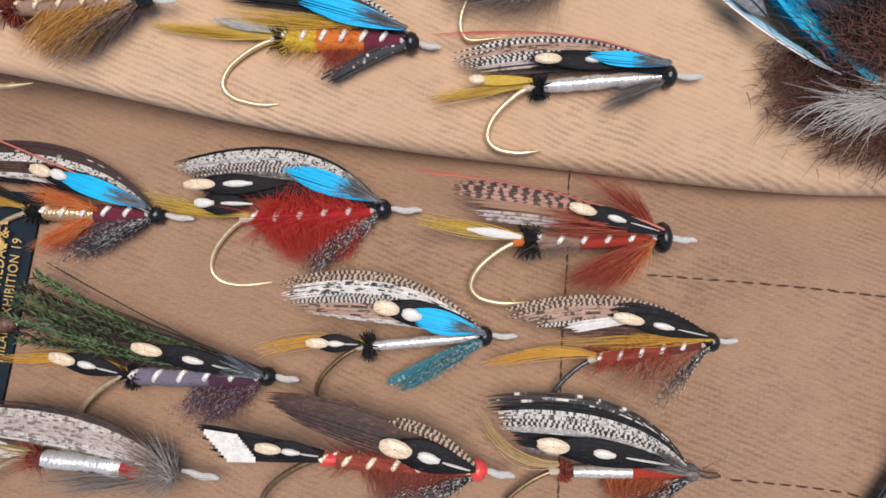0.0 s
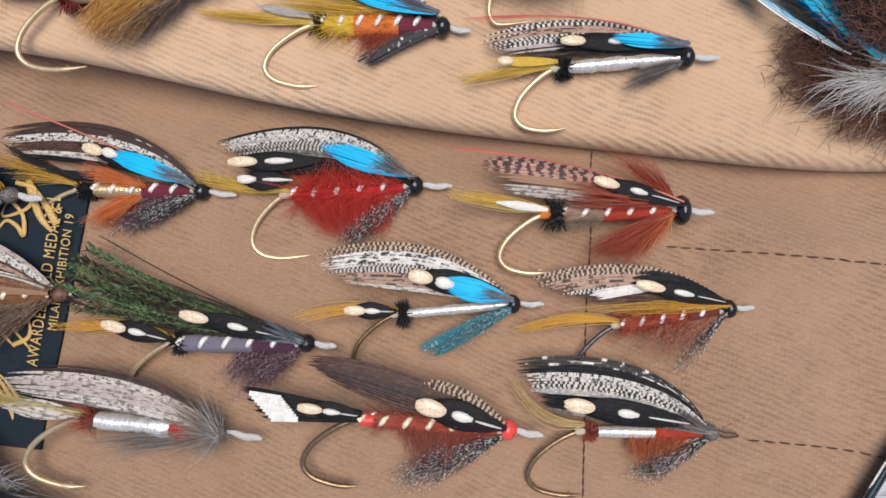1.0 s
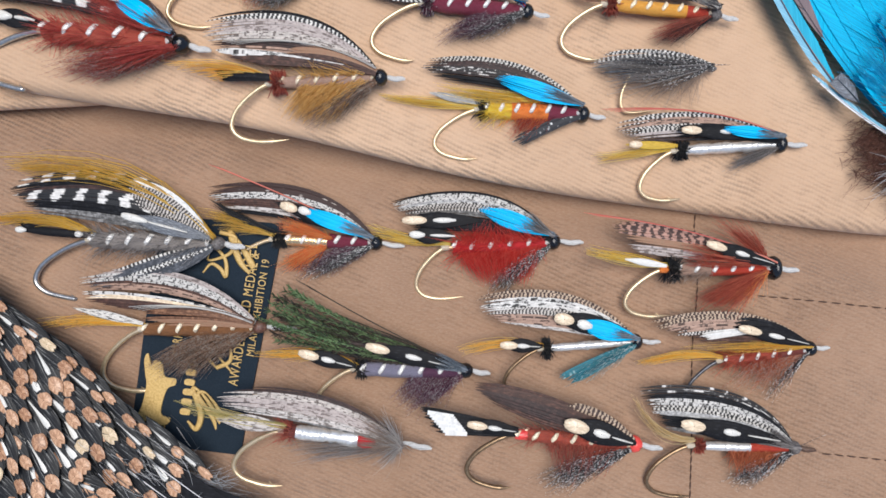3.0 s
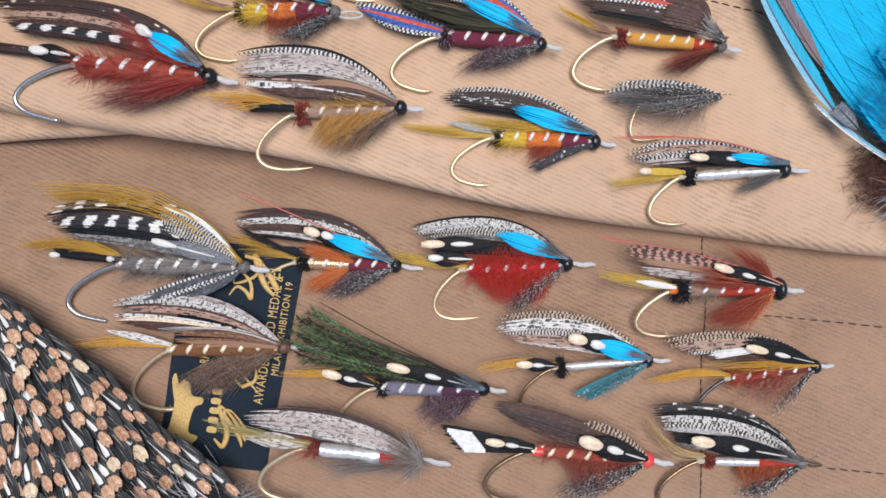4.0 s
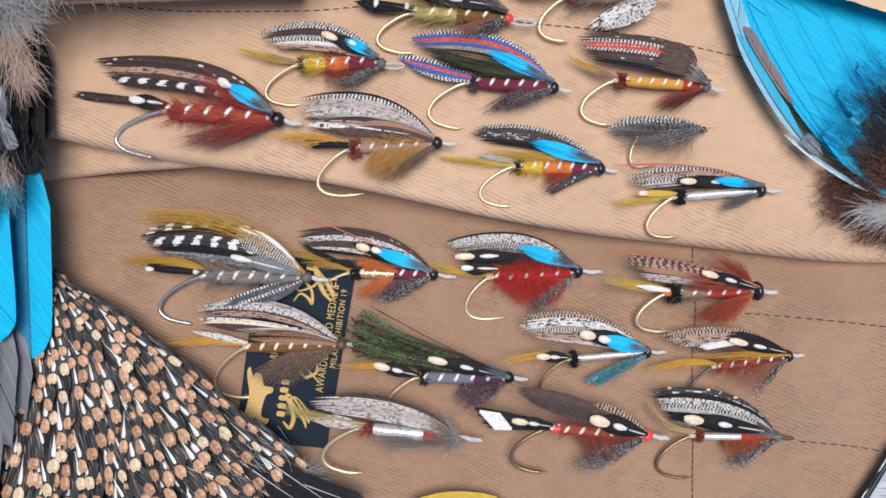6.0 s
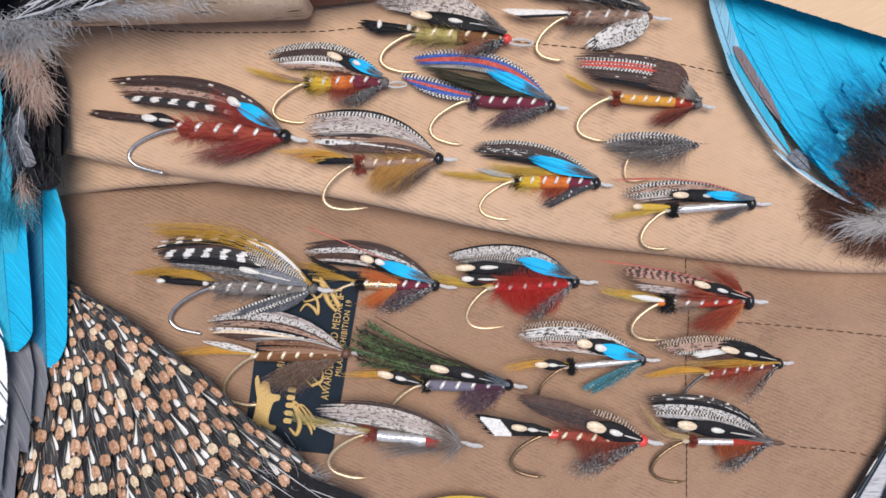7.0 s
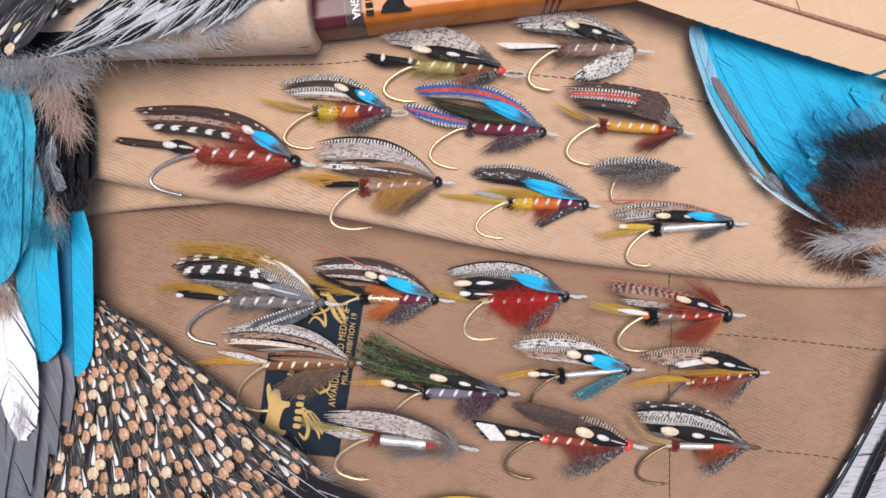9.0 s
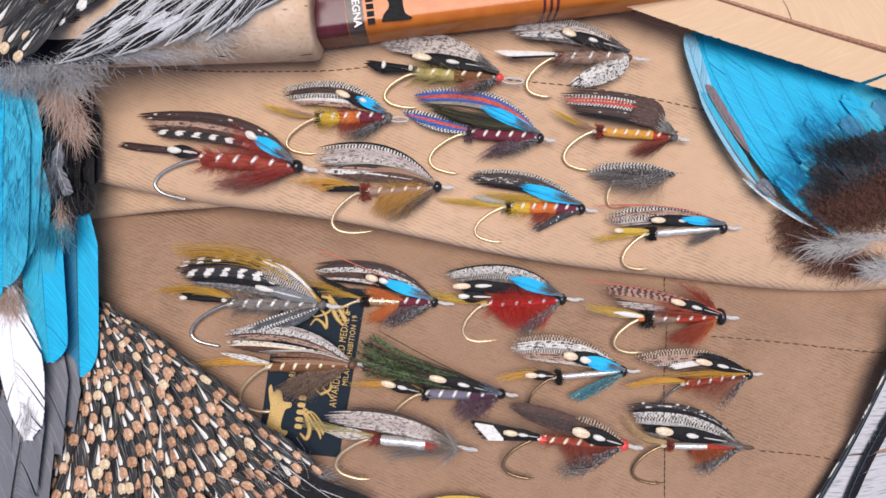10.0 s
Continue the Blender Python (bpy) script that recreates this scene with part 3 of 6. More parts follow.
    def band(self, corners, mat, w, cheek_name="tail_band", n=9):
        """A slanting band of barbs across a strip: corners from the upper outer one round."""
        acc = Acc()
        c = np.array(corners, float)
        for i in range(n):
            v = (i + 0.5) / n
            p = bez(c[0] * (1 - v) + c[3] * v, c.mean(0) + (c[0] + c[1] - c[2] - c[3]) * (0.5 - v) * 0.5, c[1] * (1 - v) + c[2] * v, 6)
            barb(acc, np.column_stack([p, np.full(6, w + rng.uniform(0, 0.004))]) * self.L, np.full(6, 1.3 / n * np.linalg.norm(c[0] - c[3])) * self.L, rng.random(), 0.003 * self.L)
        tagged(part(cheek_name, acc, mat, self.ob), kind="stuff")

    def jungle(self, root, tip, width=0.13, w=0.12, big=0.22, name="cheek"):
        d = math.dist(root, tip)
        self.leaf(root, tip, width, "black", ((0.84, big, width * 0.72, "cream"), (0.5, big * 0.62, width * 0.42, "enamel"), (0.22, d * 0.28, width * 0.1, "enamel")), w, name)

    def fan(self, name, root, a, b, n, mat, bow=0.0, r=0.0055, w=0.02, spread=0.12, wspread=0.05, root_len=0.0, vary=0.24):
        """Fibres from a root (or along root_len of the shank towards the bend) to tips between a and b; bow lifts their middles."""
        acc = Acc()
        root, a, b = (np.array(p, float) for p in (root, a, b))
        if name.endswith("hackle"):
            n, r, vary, spread = int(n * 2.0), r * 0.52, vary + 0.14, spread * 2.6
        for _ in range(n):
            s = rng.random()
            back = np.array([-root_len * rng.random(), 0])
            p0 = root + back + rng.normal(0, 0.008, 2)
            tip = p0 + (a * (1 - s) + b * s + back * 0.5 - p0) * (1 - abs(rng.normal(0, vary))) + rng.normal(0, spread * 0.12, 2)
            d = tip - p0
            c = (p0 + tip) / 2 + np.array([-d[1], d[0]]) * (bow + rng.normal(0, 0.05))
            xy = bez(p0, c, tip, 7)
            w0, w1 = w + rng.normal(0, wspread * 0.3), w + rng.normal(0, wspread)
            strand(acc, np.column_stack([xy, np.linspace(w0, w1, 7)]) * self.L, r * self.L * rng.uniform(0.7, 1.25), rng.random())
        tagged(part(name, acc, mat, self.ob), kind="stuff")

    def fuzz(self, x0, x1, mat, r=0.09, n=240, name="dubbing"):
        acc = Acc()
        for _ in range(int(n * 1.5)):
            ang = rng.uniform(0, 2 * math.pi)
            x = rng.uniform(x0, x1)
            d = np.array([rng.normal(-0.5, 0.4), math.sin(ang), math.cos(ang)]) * r * rng.uniform(0.7, 1.3)
            p = np.array([x, 0, 0]) + d * [0.1, 0.45, 0.45]
            strand(acc, np.array([p, p + 0.5 * d * [1.2, 0.6, 0.6], p + d * [1.3, 0.8, 0.8]]) * self.L, 0.0034 * self.L, rng.random())
        tagged(part(name, acc, mat, self.ob), kind="stuff")

    def horn(self, tip, ctrl, mat="h_red", w=0.13, root=(0.96, 0.05)):
        acc = Acc()
        for k in range(4):
            xy = bez(root, ctrl, np.array(tip) + (0.04 * k, -0.011 * k), 14)
            strand(acc, np.column_stack([xy, np.linspace(w, w - 0.05, 14)]) * self.L, 0.011 * self.L, 0.1 + 0.25 * k)
        part("horn", acc, mat, self.ob)


def tail_crest(f, tip, mat="h_yellow", n=46, bow=-0.12, wide=0.06, root=(0.02, 0.03)):
    f.fan("tail", root, (tip[0], tip[1] + wide / 2), (tip[0] + 0.06, tip[1] - wide / 2), n, mat, bow, 0.0048, 0.015, 0.1, 0.02, vary=0.2)


# silver-bodied grey fly
f = Fly((-92.8, -45.9), (-58.7, -49.7), 3.0, "salmon fly with grey mottled wing and silver tinsel body", bend=0.42, depth=0.5, point=0.01, head=None, gut_len=0.25)
f.body([(0.0, 0.1, "floss_mahog"), (0.1, 0.63, "silver_tinsel"), (0.63, 0.78, "floss_crimson")], 0.068, 0, lump=0.09)
f.fuzz(0.0, 0.08, "h_mahog", 0.1, 90)
f.wing((-0.68, 0.27), (-0.5, 0.14), (0.35, 0.52), (0.3, 0.1), [(0.35, "dark_brown"), (1, "mottle"), (1.2, "pinkgrey"), (0.8, "greymottle"), (0.5, "grey")], 0.06, n=40, ragged=0.07)
f.leaf((0.0, 0.04), (-0.58, 0.06), 0.11, "greymottle", w=0.04, name="tail")
f.fan("tail", (0.0, 0.05), (-0.95, 0.2), (-0.85, 0.06), 46, "h_lime", 0.05, w=0.02)
f.fan("throat_hackle", (0.97, -0.04), (-0.05, -0.13), (0.2, -0.24), 80, "h_grey", -0.05)
f.fan("collar_hackle", (1.0, 0.0), (0.6, 0.26), (0.64, -0.2), 150, "h_dun", 0.0, 0.006, 0.06, wspread=0.09)
f.fan("collar_hackle", (1.0, 0.0), (0.78, 0.28), (0.84, -0.26), 150, "h_ash", 0.0, 0.006, 0.08, wspread=0.1, vary=0.3)

# brown-winged fly with a coral head
f = Fly((-25.2, -46.5), (8.8, -49.6), 6.5, "salmon fly with brown turkey wing and coral red head", "bronze_wire", 0.4, 0.48, 0.0, head="coral_head", head_r=0.064, gut_len=0.22)
f.body([(-0.02, 0.08, "coral_head"), (0.08, 0.93, "floss_brick")], 0.056, 6, "gold_tinsel", tag=None)
f.fuzz(0.1, 0.9, "h_mahog", 0.09)
f.wing((-0.45, 0.39), (-0.28, 0.29), (0.2, 0.47), (0.3, 0.03), [(1, "brown"), (1.6, "dark_brown"), (0.5, "brown")], 0.05, n=34, ragged=0.03)
f.wing((0.33, 0.31), (0.45, 0.25), (0.7, 0.34), (0.75, 0.22), [(1, "brownbars")], 0.075, n=10)
f.jungle((0.97, 0.03), (0.36, 0.16), 0.16, 0.1, 0.22)
f.wing((-0.86, 0.17), (-0.66, -0.05), (-0.35, 0.13), (-0.35, -0.05), [(1, "black")], 0.02, (0.0, 0.06), (0.0, -0.01), 18, 0.015, "tail")
f.band([(-0.78, 0.145), (-0.56, 0.125), (-0.42, -0.025), (-0.6, -0.035)], "white", 0.052)
f.jungle((0.0, 0.04), (-0.42, 0.07), 0.1, 0.05, 0.18, "tail_veil")
f.fan("body_hackle", (0.9, -0.03), (0.62, -0.27), (0.75, -0.3), 150, "h_mahog", 0.0, root_len=0.65)
f.fan("throat_hackle", (0.95, -0.04), (0.18, -0.43), (0.45, -0.4), 150, "h_guinea", -0.06, 0.007)

# black and white winged fly
f = Fly((26.0, -50.9), (56.0, -51.8), 4.5, "salmon fly with black and white barred wing and yellow crest tail", "bronze_wire", 0.42, 0.52, 0.03, gut="gut_brown", head="grey_head", head_r=0.06)
f.body([(0.02, 0.12, "floss_mahog"), (0.12, 0.55, "silver_tinsel"), (0.55, 0.92, "floss_red")], 0.05, 0)
f.butt(0.06, "h_mahog", 0.08)
f.wing((-0.6, 0.54), (-0.28, 0.16), (0.55, 0.72), (0.4, 0.08), [(0.7, "flecks"), (0.6, "black"), (1.0, "verm"), (0.7, "bars"), (0.4, "palegrey"), (1.6, "black"), (0.4, "grey")], 0.05, n=44, ragged=0.03, root=(0.93, 0.1))
f.jungle((0.85, 0.09), (-0.22, 0.25), 0.16, 0.1, 0.25)
f.fan("wing_root", (0.98, 0.03), (0.68, 0.26), (0.66, 0.08), 90, "h_grey", 0.05, w=0.1)
f.fan("tail", (0.0, 0.06), (-0.63, 0.5), (-0.48, 0.22), 34, "h_straw", 0.3, 0.0045, 0.03, vary=0.08)
f.fan("body_hackle", (0.85, -0.03), (0.55, -0.2), (0.7, -0.25), 190, "h_rustred", 0.0, root_len=0.5)
f.fan("throat_hackle", (0.95, -0.04), (0.28, -0.38), (0.55, -0.33), 130, "h_guinea", -0.06, 0.007)

# brown and gold fly
f = Fly((-136.0, -16.5), (-101.1, -16.1), -2.5, "salmon fly with brown feather wing and gold ribbed body", bend=0.4, depth=0.54, point=0.05, head="brown_head", head_r=0.05, gut_len=0.3)
f.body([(0.0, 0.93, "floss_brown")], 0.07, 6, "gold_tinsel")
f.wing((-0.62, 0.46), (-0.5, 0.34), (0.45, 0.68), (0.4, 0.4), [(0.7, "pinkgrey"), (1.2, "verm"), (0.6, "brown"), (1.0, "pinkmottle")], 0.05, n=30, ragged=0.07)
f.wing((-0.58, 0.33), (-0.35, 0.2), (0.3, 0.33), (0.3, 0.16), [(0.4, "whitepatches"), (0.25, "cream"), (1.2, "brown")], 0.06, n=20)
f.wing((-0.05, 0.19), (0.05, 0.05), (0.5, 0.24), (0.5, 0.05), [(1, "umber"), (0.6, "tan")], 0.08, n=16, ragged=0.1)
f.horn((-0.1, 0.2), (0.5, 0.25), "h_white", 0.13)
tail_crest(f, (-0.92, 0.06), "h_amber")
f.leaf((0.0, 0.05), (-0.6, 0.2), 0.055, "whitepatches", w=0.03, name="tail")
f.fan("throat_hackle", (0.95, -0.04), (0.1, -0.3), (0.45, -0.45), 260, "h_brown", -0.05, 0.007, root_len=0.4)

# peacock herl fly
f = Fly((-72.3, -28.7), (-39.2, -29.5), -0.8, "salmon fly with green peacock herl wing and purple body", "brass_wire", 0.38, 0.5, 0.0)
f.body([(0.05, 0.6, "floss_blueg"), (0.6, 0.93, "floss_purple")], 0.075, 5)
f.butt(0.05, "h_black", 0.1, 0.07)
f.fan("wing", (0.97, 0.04), (-0.5, 0.6), (-0.5, 0.26), 70, "h_herl", 0.05, 0.007, 0.04, vary=0.14)
for k in range(24):
    share = (k % 12 + rng.uniform(-0.3, 0.3)) / 11
    f.herl((-0.66 - 0.1 * math.sin(3 * share) + rng.normal(0, 0.05), 0.7 - 0.4 * share + rng.normal(0, 0.02)), 0.07 + rng.normal(0, 0.03), ("h_brightgreen", "h_green", "h_herl", "h_green")[k % 4], 0.05 + 0.0015 * k)
for k in range(2):
    f.herl((-0.55 + 0.1 * k, 0.8 - 0.05 * k), 0.03, "h_herl", 0.05, 0.01, 20)
f.wing((-0.3, 0.28), (-0.1, 0.12), (0.4, 0.3), (0.4, 0.1), [(1, "dark_brown"), (1, "black")], 0.075, n=18)
f.jungle((0.97, 0.03), (0.05, 0.24), 0.12, 0.11, 0.23)
tail_crest(f, (-0.95, 0.12), "h_amber")
f.jungle((0.0, 0.03), (-0.5, 0.15), 0.12, 0.05, 0.2, "tail_veil")
f.fan("body_hackle", (0.9, -0.03), (0.45, -0.3), (0.75, -0.3), 220, "h_purple", 0, root_len=0.4)
f.fan("wing_root", (0.98, 0.03), (0.72, 0.2), (0.7, 0.02), 70, "h_slate", 0.03, 0.005, 0.12)
f.fan("throat_hackle", (0.95, -0.04), (0.4, -0.38), (0.7, -0.28), 110, "h_purple", -0.05, 0.007)

# blue chatterer fly
f = Fly((-17.0, -22.9), (11.3, -21.0), 0.8, "salmon fly with speckled wing, bright blue cheek and teal throat", "bronze_wire", 0.42, 0.5, -0.05, head_r=0.075, gut_len=0.24)
f.body([(0.08, 0.93, "silver_tinsel")], 0.045, 0, "silver_tinsel", 0.06)
f.butt(0.05, "h_black", 0.125, 0.06)
f.wing((-0.74, 0.56), (-0.45, 0.3), (0.42, 0.82), (0.35, 0.15), [(1, "brownbars"), (1.5, "whitepatches"), (0.9, "finebars"), (1.6, "pinkmottle"), (0.6, "greymottle")], 0.05, n=44)
f.jungle((0.9, 0.12), (0.1, 0.34), 0.17, 0.1, 0.22)
f.leaf((0.97, 0.05), (0.36, 0.26), 0.22, "blue", ((0.9, 0.15, 0.1, "enamel"),), 0.14, n=16)
tail_crest(f, (-0.9, 0.05), "h_amber", wide=0.1)
f.jungle((0.0, 0.03), (-0.42, 0.08), 0.12, 0.05, 0.2, "tail_veil")
f.wing((0.12, -0.3), (0.28, -0.4), (0.6, -0.08), (0.72, -0.2), [(1, "teal")], 0.04, (0.95, 0.0), (0.97, -0.06), 14, name="throat_hackle")
f.fan("throat_hackle", (0.95, -0.03), (0.16, -0.33), (0.4, -0.36), 60, "h_teal", -0.03, 0.007, 0.07)

# small brown and orange fly
f = Fly((35.5, -26.6), (62.2, -23.2), 2.5, "small salmon fly with barred brown wing and amber tail", "dark_wire", 0.42, 0.5, -0.05, head_r=0.075)
f.body([(0.02, 0.6, "floss_brick"), (0.6, 0.9, "floss_mahog")], 0.065, 5)
f.fuzz(0.05, 0.65, "h_crimson", 0.12, 330)
f.wing((-0.82, 0.52), (-0.25, 0.26), (0.4, 0.72), (0.3, 0.22), [(1, "brownbars"), (1, "pinkmottle"), (0.6, "finebars"), (0.8, "brown")], 0.05, n=34)
f.wing((-0.24, 0.33), (-0.18, 0.26), (0.2, 0.36), (0.2, 0.28), [(1, "white")], 0.075, (0.5, 0.3), (0.5, 0.26), 8)
f.wing((0.1, 0.42), (0.2, 0.25), (0.5, 0.52), (0.6, 0.2), [(1, "black")], 0.08, n=14)
f.jungle((0.96, 0.06), (0.17, 0.36), 0.13, 0.11, 0.27)
f.fan("wing", (0.95, 0.04), (-0.5, 0.24), (0.0, 0.08), 70, "h_amber", -0.03, 0.003, 0.09, vary=0.35)
tail_crest(f, (-0.95, 0.1), "h_amber", 60)
f.fan("throat_hackle", (0.93, -0.03), (0.15, -0.34), (0.66, -0.42), 150, "h_rust", -0.06, 0.005, root_len=0.55, vary=0.35)
f.fan("throat_hackle", (0.95, -0.03), (0.33, -0.52), (0.5, -0.48), 26, "h_guinea", -0.05, 0.008)

# black, white and yellow fly
f = Fly((-151.4, 10.4), (-113.7, 9.1), -2.5, "large salmon fly with black and white wing under a golden crest", "steel_wire", 0.48, 0.47, -0.17, head="grey_head", head_r=0.05)
f.body([(0.0, 0.93, "floss_grey")], 0.075, 6)
f.fuzz(0.02, 0.92, "h_grey", 0.13, 330)
f.wing((-0.72, 0.42), (-0.5, 0.22), (0.5, 0.82), (0.4, 0.12), [(0.9, "patches"), (0.5, "black"), (0.5, "dark_brown"), (1.1, "patches"), (0.9, "black"), (0.7, "grey")], 0.06, n=40, ragged=0.03)
f.wing((0.25, 0.5), (0.3, 0.2), (0.68, 0.5), (0.7, 0.18), [(0.5, "white"), (1, "finebars"), (0.8, "finebars")], 0.085, n=24)
f.leaf((0.97, 0.04), (0.3, 0.2), 0.1, "slate", ((0.88, 0.2, 0.06, "enamel"), (0.5, 0.3, 0.02, "enamel")), 0.12)
f.fan("topping", (0.98, 0.05), (-0.72, 0.66), (-0.6, 0.52), 90, "h_olivegold", -0.24, 0.0042, 0.07, vary=0.07)
tail_crest(f, (-0.92, 0.14), "h_olivegold", 50, -0.2, 0.05)
f.wing((-0.62, 0.14), (-0.55, 0.07), (-0.3, 0.06), (-0.3, 0.0), [(1, "black")], 0.03, (0, 0.06), (0, 0.02), 8, name="tail")
f.leaf((0.0, 0.04), (-0.6, 0.07), 0.05, "black", ((0.88, 0.08, 0.05, "enamel"), (0.12, 0.06, 0.05, "enamel")), 0.05, "tail_veil", 5)
f.wing((-0.07, -0.36), (0.12, -0.4), (0.6, -0.04), (0.8, -0.26), [(0.3, "edgebars"), (0.6, "darkslate"), (0.3, "edgebars"), (0.9, "darkslate")], 0.04, (0.97, 0.0), (0.97, -0.05), 18, name="throat_hackle")

# orange-hackled fly
f = Fly((-97.6, 10.3), (-66.3, 9.0), -5.5, "salmon fly with dark wing, red horns and orange hackle", bend=0.47, depth=0.48, point=-0.03, head_r=0.07, gut_len=0.26)
f.body([(0.12, 0.52, "gold_tinsel"), (0.52, 0.93, "floss_claret")], 0.07, 5)
f.butt(0.05, "h_black", 0.09, 0.12, 300)
f.wing((-0.75, 0.45), (-0.5, 0.25), (0.45, 0.74), (0.4, 0.2), [(1.3, "dots"), (0.7, "verm"), (1.2, "brown"), (0.7, "greymottle"), (0.5, "black")], 0.05, n=38)
f.jungle((0.95, 0.06), (0.0, 0.36), 0.13, 0.1, 0.18)
f.leaf((0.97, 0.05), (0.25, 0.3), 0.17, "blue", ((0.92, 0.12, 0.08, "enamel"),), 0.135, n=14)
f.horn((-0.64, 0.7), (0.3, 0.36), "h_coralred")
f.fan("tail", (0.0, 0.04), (-0.78, 0.3), (-0.55, 0.06), 80, "h_olivegold", -0.08, 0.005, 0.03)
f.fan("tail", (0.0, 0.06), (-0.7, 0.4), (-0.4, 0.2), 60, "h_black", 0.03, 0.008, 0.03)
f.fan("body_hackle", (0.55, -0.02), (0.03, -0.26), (0.3, -0.3), 190, "h_flame", 0, 0.007, root_len=0.1)
f.fan("body_hackle", (0.55, 0.03), (0.02, 0.12), (0.05, 0.2), 90, "h_flame", 0, 0.007, 0.09)
f.fan("throat_hackle", (0.95, -0.04), (0.25, -0.34), (0.6, -0.3), 150, "h_purple", -0.06, 0.008, root_len=0.25)
f.fan("throat_hackle", (0.95, -0.04), (0.25, -0.36), (0.5, -0.3), 60, "h_guinea", -0.06, 0.01, 0.06)

# scarlet-hackled fly
f = Fly((-44.8, 7.4), (-11.9, 9.0), -5.0, "salmon fly with finely barred wing, blue cheek and scarlet hackle", bend=0.31, depth=0.47, point=0.13, head_r=0.07, gut_len=0.26)
f.body([(0.05, 0.92, "floss_crimson")], 0.075, 5)
f.fuzz(0.08, 0.9, "h_red", 0.14, 420)
f.wing((-0.55, 0.44), (-0.38, 0.31), (0.55, 0.7), (0.45, 0.36), [(0.4, "black"), (1, "verm"), (0.25, "palegrey"), (1, "finebars"), (0.6, "grey")], 0.05, n=36, ragged=0.03)
f.wing((-0.36, 0.3), (-0.3, 0.17), (0.3, 0.32), (0.3, 0.15), [(1, "black")], 0.06, n=16)
f.leaf((0.3, 0.23), (-0.42, 0.27), 0.12, "black", ((0.82, 0.24, 0.08, "cream"), (0.45, 0.2, 0.05, "enamel")), 0.1)
f.leaf((0.05, 0.1), (-0.36, 0.14), 0.13, "black", ((0.8, 0.14, 0.07, "enamel"), (0.25, 0.22, 0.03, "enamel")), 0.08, "tail_veil")
f.leaf((0.97, 0.06), (0.3, 0.34), 0.19, "blue", w=0.12, n=16)
f.fan("wing_root", (0.97, 0.05), (0.75, 0.3), (0.7, 0.16), 60, "h_grey", 0.05, w=0.13)
tail_crest(f, (-0.8, 0.22), "h_yellow", 50, 0.06, 0.16)
f.fan("body_hackle", (0.88, -0.02), (0.62, -0.34), (0.75, -0.36), 420, "h_red", 0, 0.0055, root_len=0.8)
f.fan("body_hackle", (0.88, 0.02), (0.6, 0.2), (0.7, 0.2), 140, "h_red", 0, 0.0055, 0.1, root_len=0.75)
f.fan("throat_hackle", (0.95, -0.04), (0.33, -0.42), (0.5, -0.42), 130, "h_guinea", -0.08, 0.008)

# crimson hackled fly
f = Fly((19.8, 0.4), (52.3, 0.5), 1.2, "salmon fly with mottled brown wing and long crimson hackle", bend=0.36, depth=0.43, point=0.06, head_r=0.1, gut_len=0.22)
f.body([(0.1, 0.4, "floss_dun"), (0.4, 0.92, "floss_red")], 0.065, 5)
f.lathe("tag_band", [(-0.06, 0.03), (-0.05, 0.036), (0.02, 0.036)], "floss_orange")
f.butt(0.06, "h_black", 0.13, 0.07, 320)
f.fuzz(0.1, 0.45, "h_dun", 0.1, 160)
f.wing((-0.58, 0.47), (-0.36, 0.17), (0.3, 0.42), (0.35, 0.08), [(1.6, "rustbars"), (0.8, "tan"), (0.8, "pinkgrey")], 0.04, n=36, ragged=0.09)
f.horn((-0.76, 0.52), (0.3, 0.38), "h_coralred", 0.13)
f.fan("back_hackle", (0.92, 0.05), (0.35, 0.5), (0.72, 0.42), 90, "h_crimson", -0.05, 0.0055, 0.03)
f.fan("wing", (0.9, 0.05), (0.1, 0.25), (0.1, 0.02), 120, "h_crimson", 0.03, 0.005, 0.09)
f.jungle((0.96, 0.03), (0.3, 0.24), 0.11, 0.12, 0.2)
tail_crest(f, (-0.78, 0.18), "h_yellow", 50, 0.02, 0.1)
f.leaf((0.0, 0.03), (-0.4, 0.1), 0.05, "white", w=0.04, name="tail_veil", n=6)
f.fan("throat_hackle", (0.9, -0.03), (0.5, -0.36), (0.76, -0.32), 40, "h_flame", -0.04, 0.005, 0.06, vary=0.22)
f.fan("throat_hackle", (0.9, -0.03), (0.2, -0.3), (0.58, -0.38), 330, "h_crimson", -0.04, 0.0055, 0.05, vary=0.22)

# large red-brown fly with long spotted strips
f = Fly((-160.5, 70.8), (-121.0, 66.6), 5.0, "large salmon fly with long spotted brown wing strips and red body", "steel_wire", 0.49, 0.42, -0.15, head_r=0.065)
f.body([(0.0, 0.92, "floss_brick")], 0.085, 5)
f.fuzz(0.02, 0.9, "h_scarlet", 0.125, 420)
f.wing((-0.73, 0.4), (-0.7, 0.34), (0.55, 0.66), (0.5, 0.5), [(1, "dots")], 0.06, n=11, ragged=0.02)
f.wing((-0.72, 0.34), (-0.6, 0.25), (0.5, 0.5), (0.45, 0.33), [(1, "pinkmottle"), (0.6, "brown")], 0.045, n=18, ragged=0.04)
f.wing((-0.6, 0.25), (-0.48, 0.18), (0.35, 0.31), (0.3, 0.2), [(1, "patches"), (0.5, "dark_brown")], 0.06, n=15, ragged=0.03)
f.wing((-0.95, 0.1), (-0.85, 0.04), (-0.35, 0.09), (-0.35, 0.02), [(1, "dots")], 0.03, (0.0, 0.07), (0, 0.02), 10, name="tail")
f.leaf((0.0, 0.04), (-0.36, 0.06), 0.11, "black", ((0.75, 0.14, 0.07, "enamel"), (0.3, 0.14, 0.03, "enamel")), 0.06, "tail_veil")
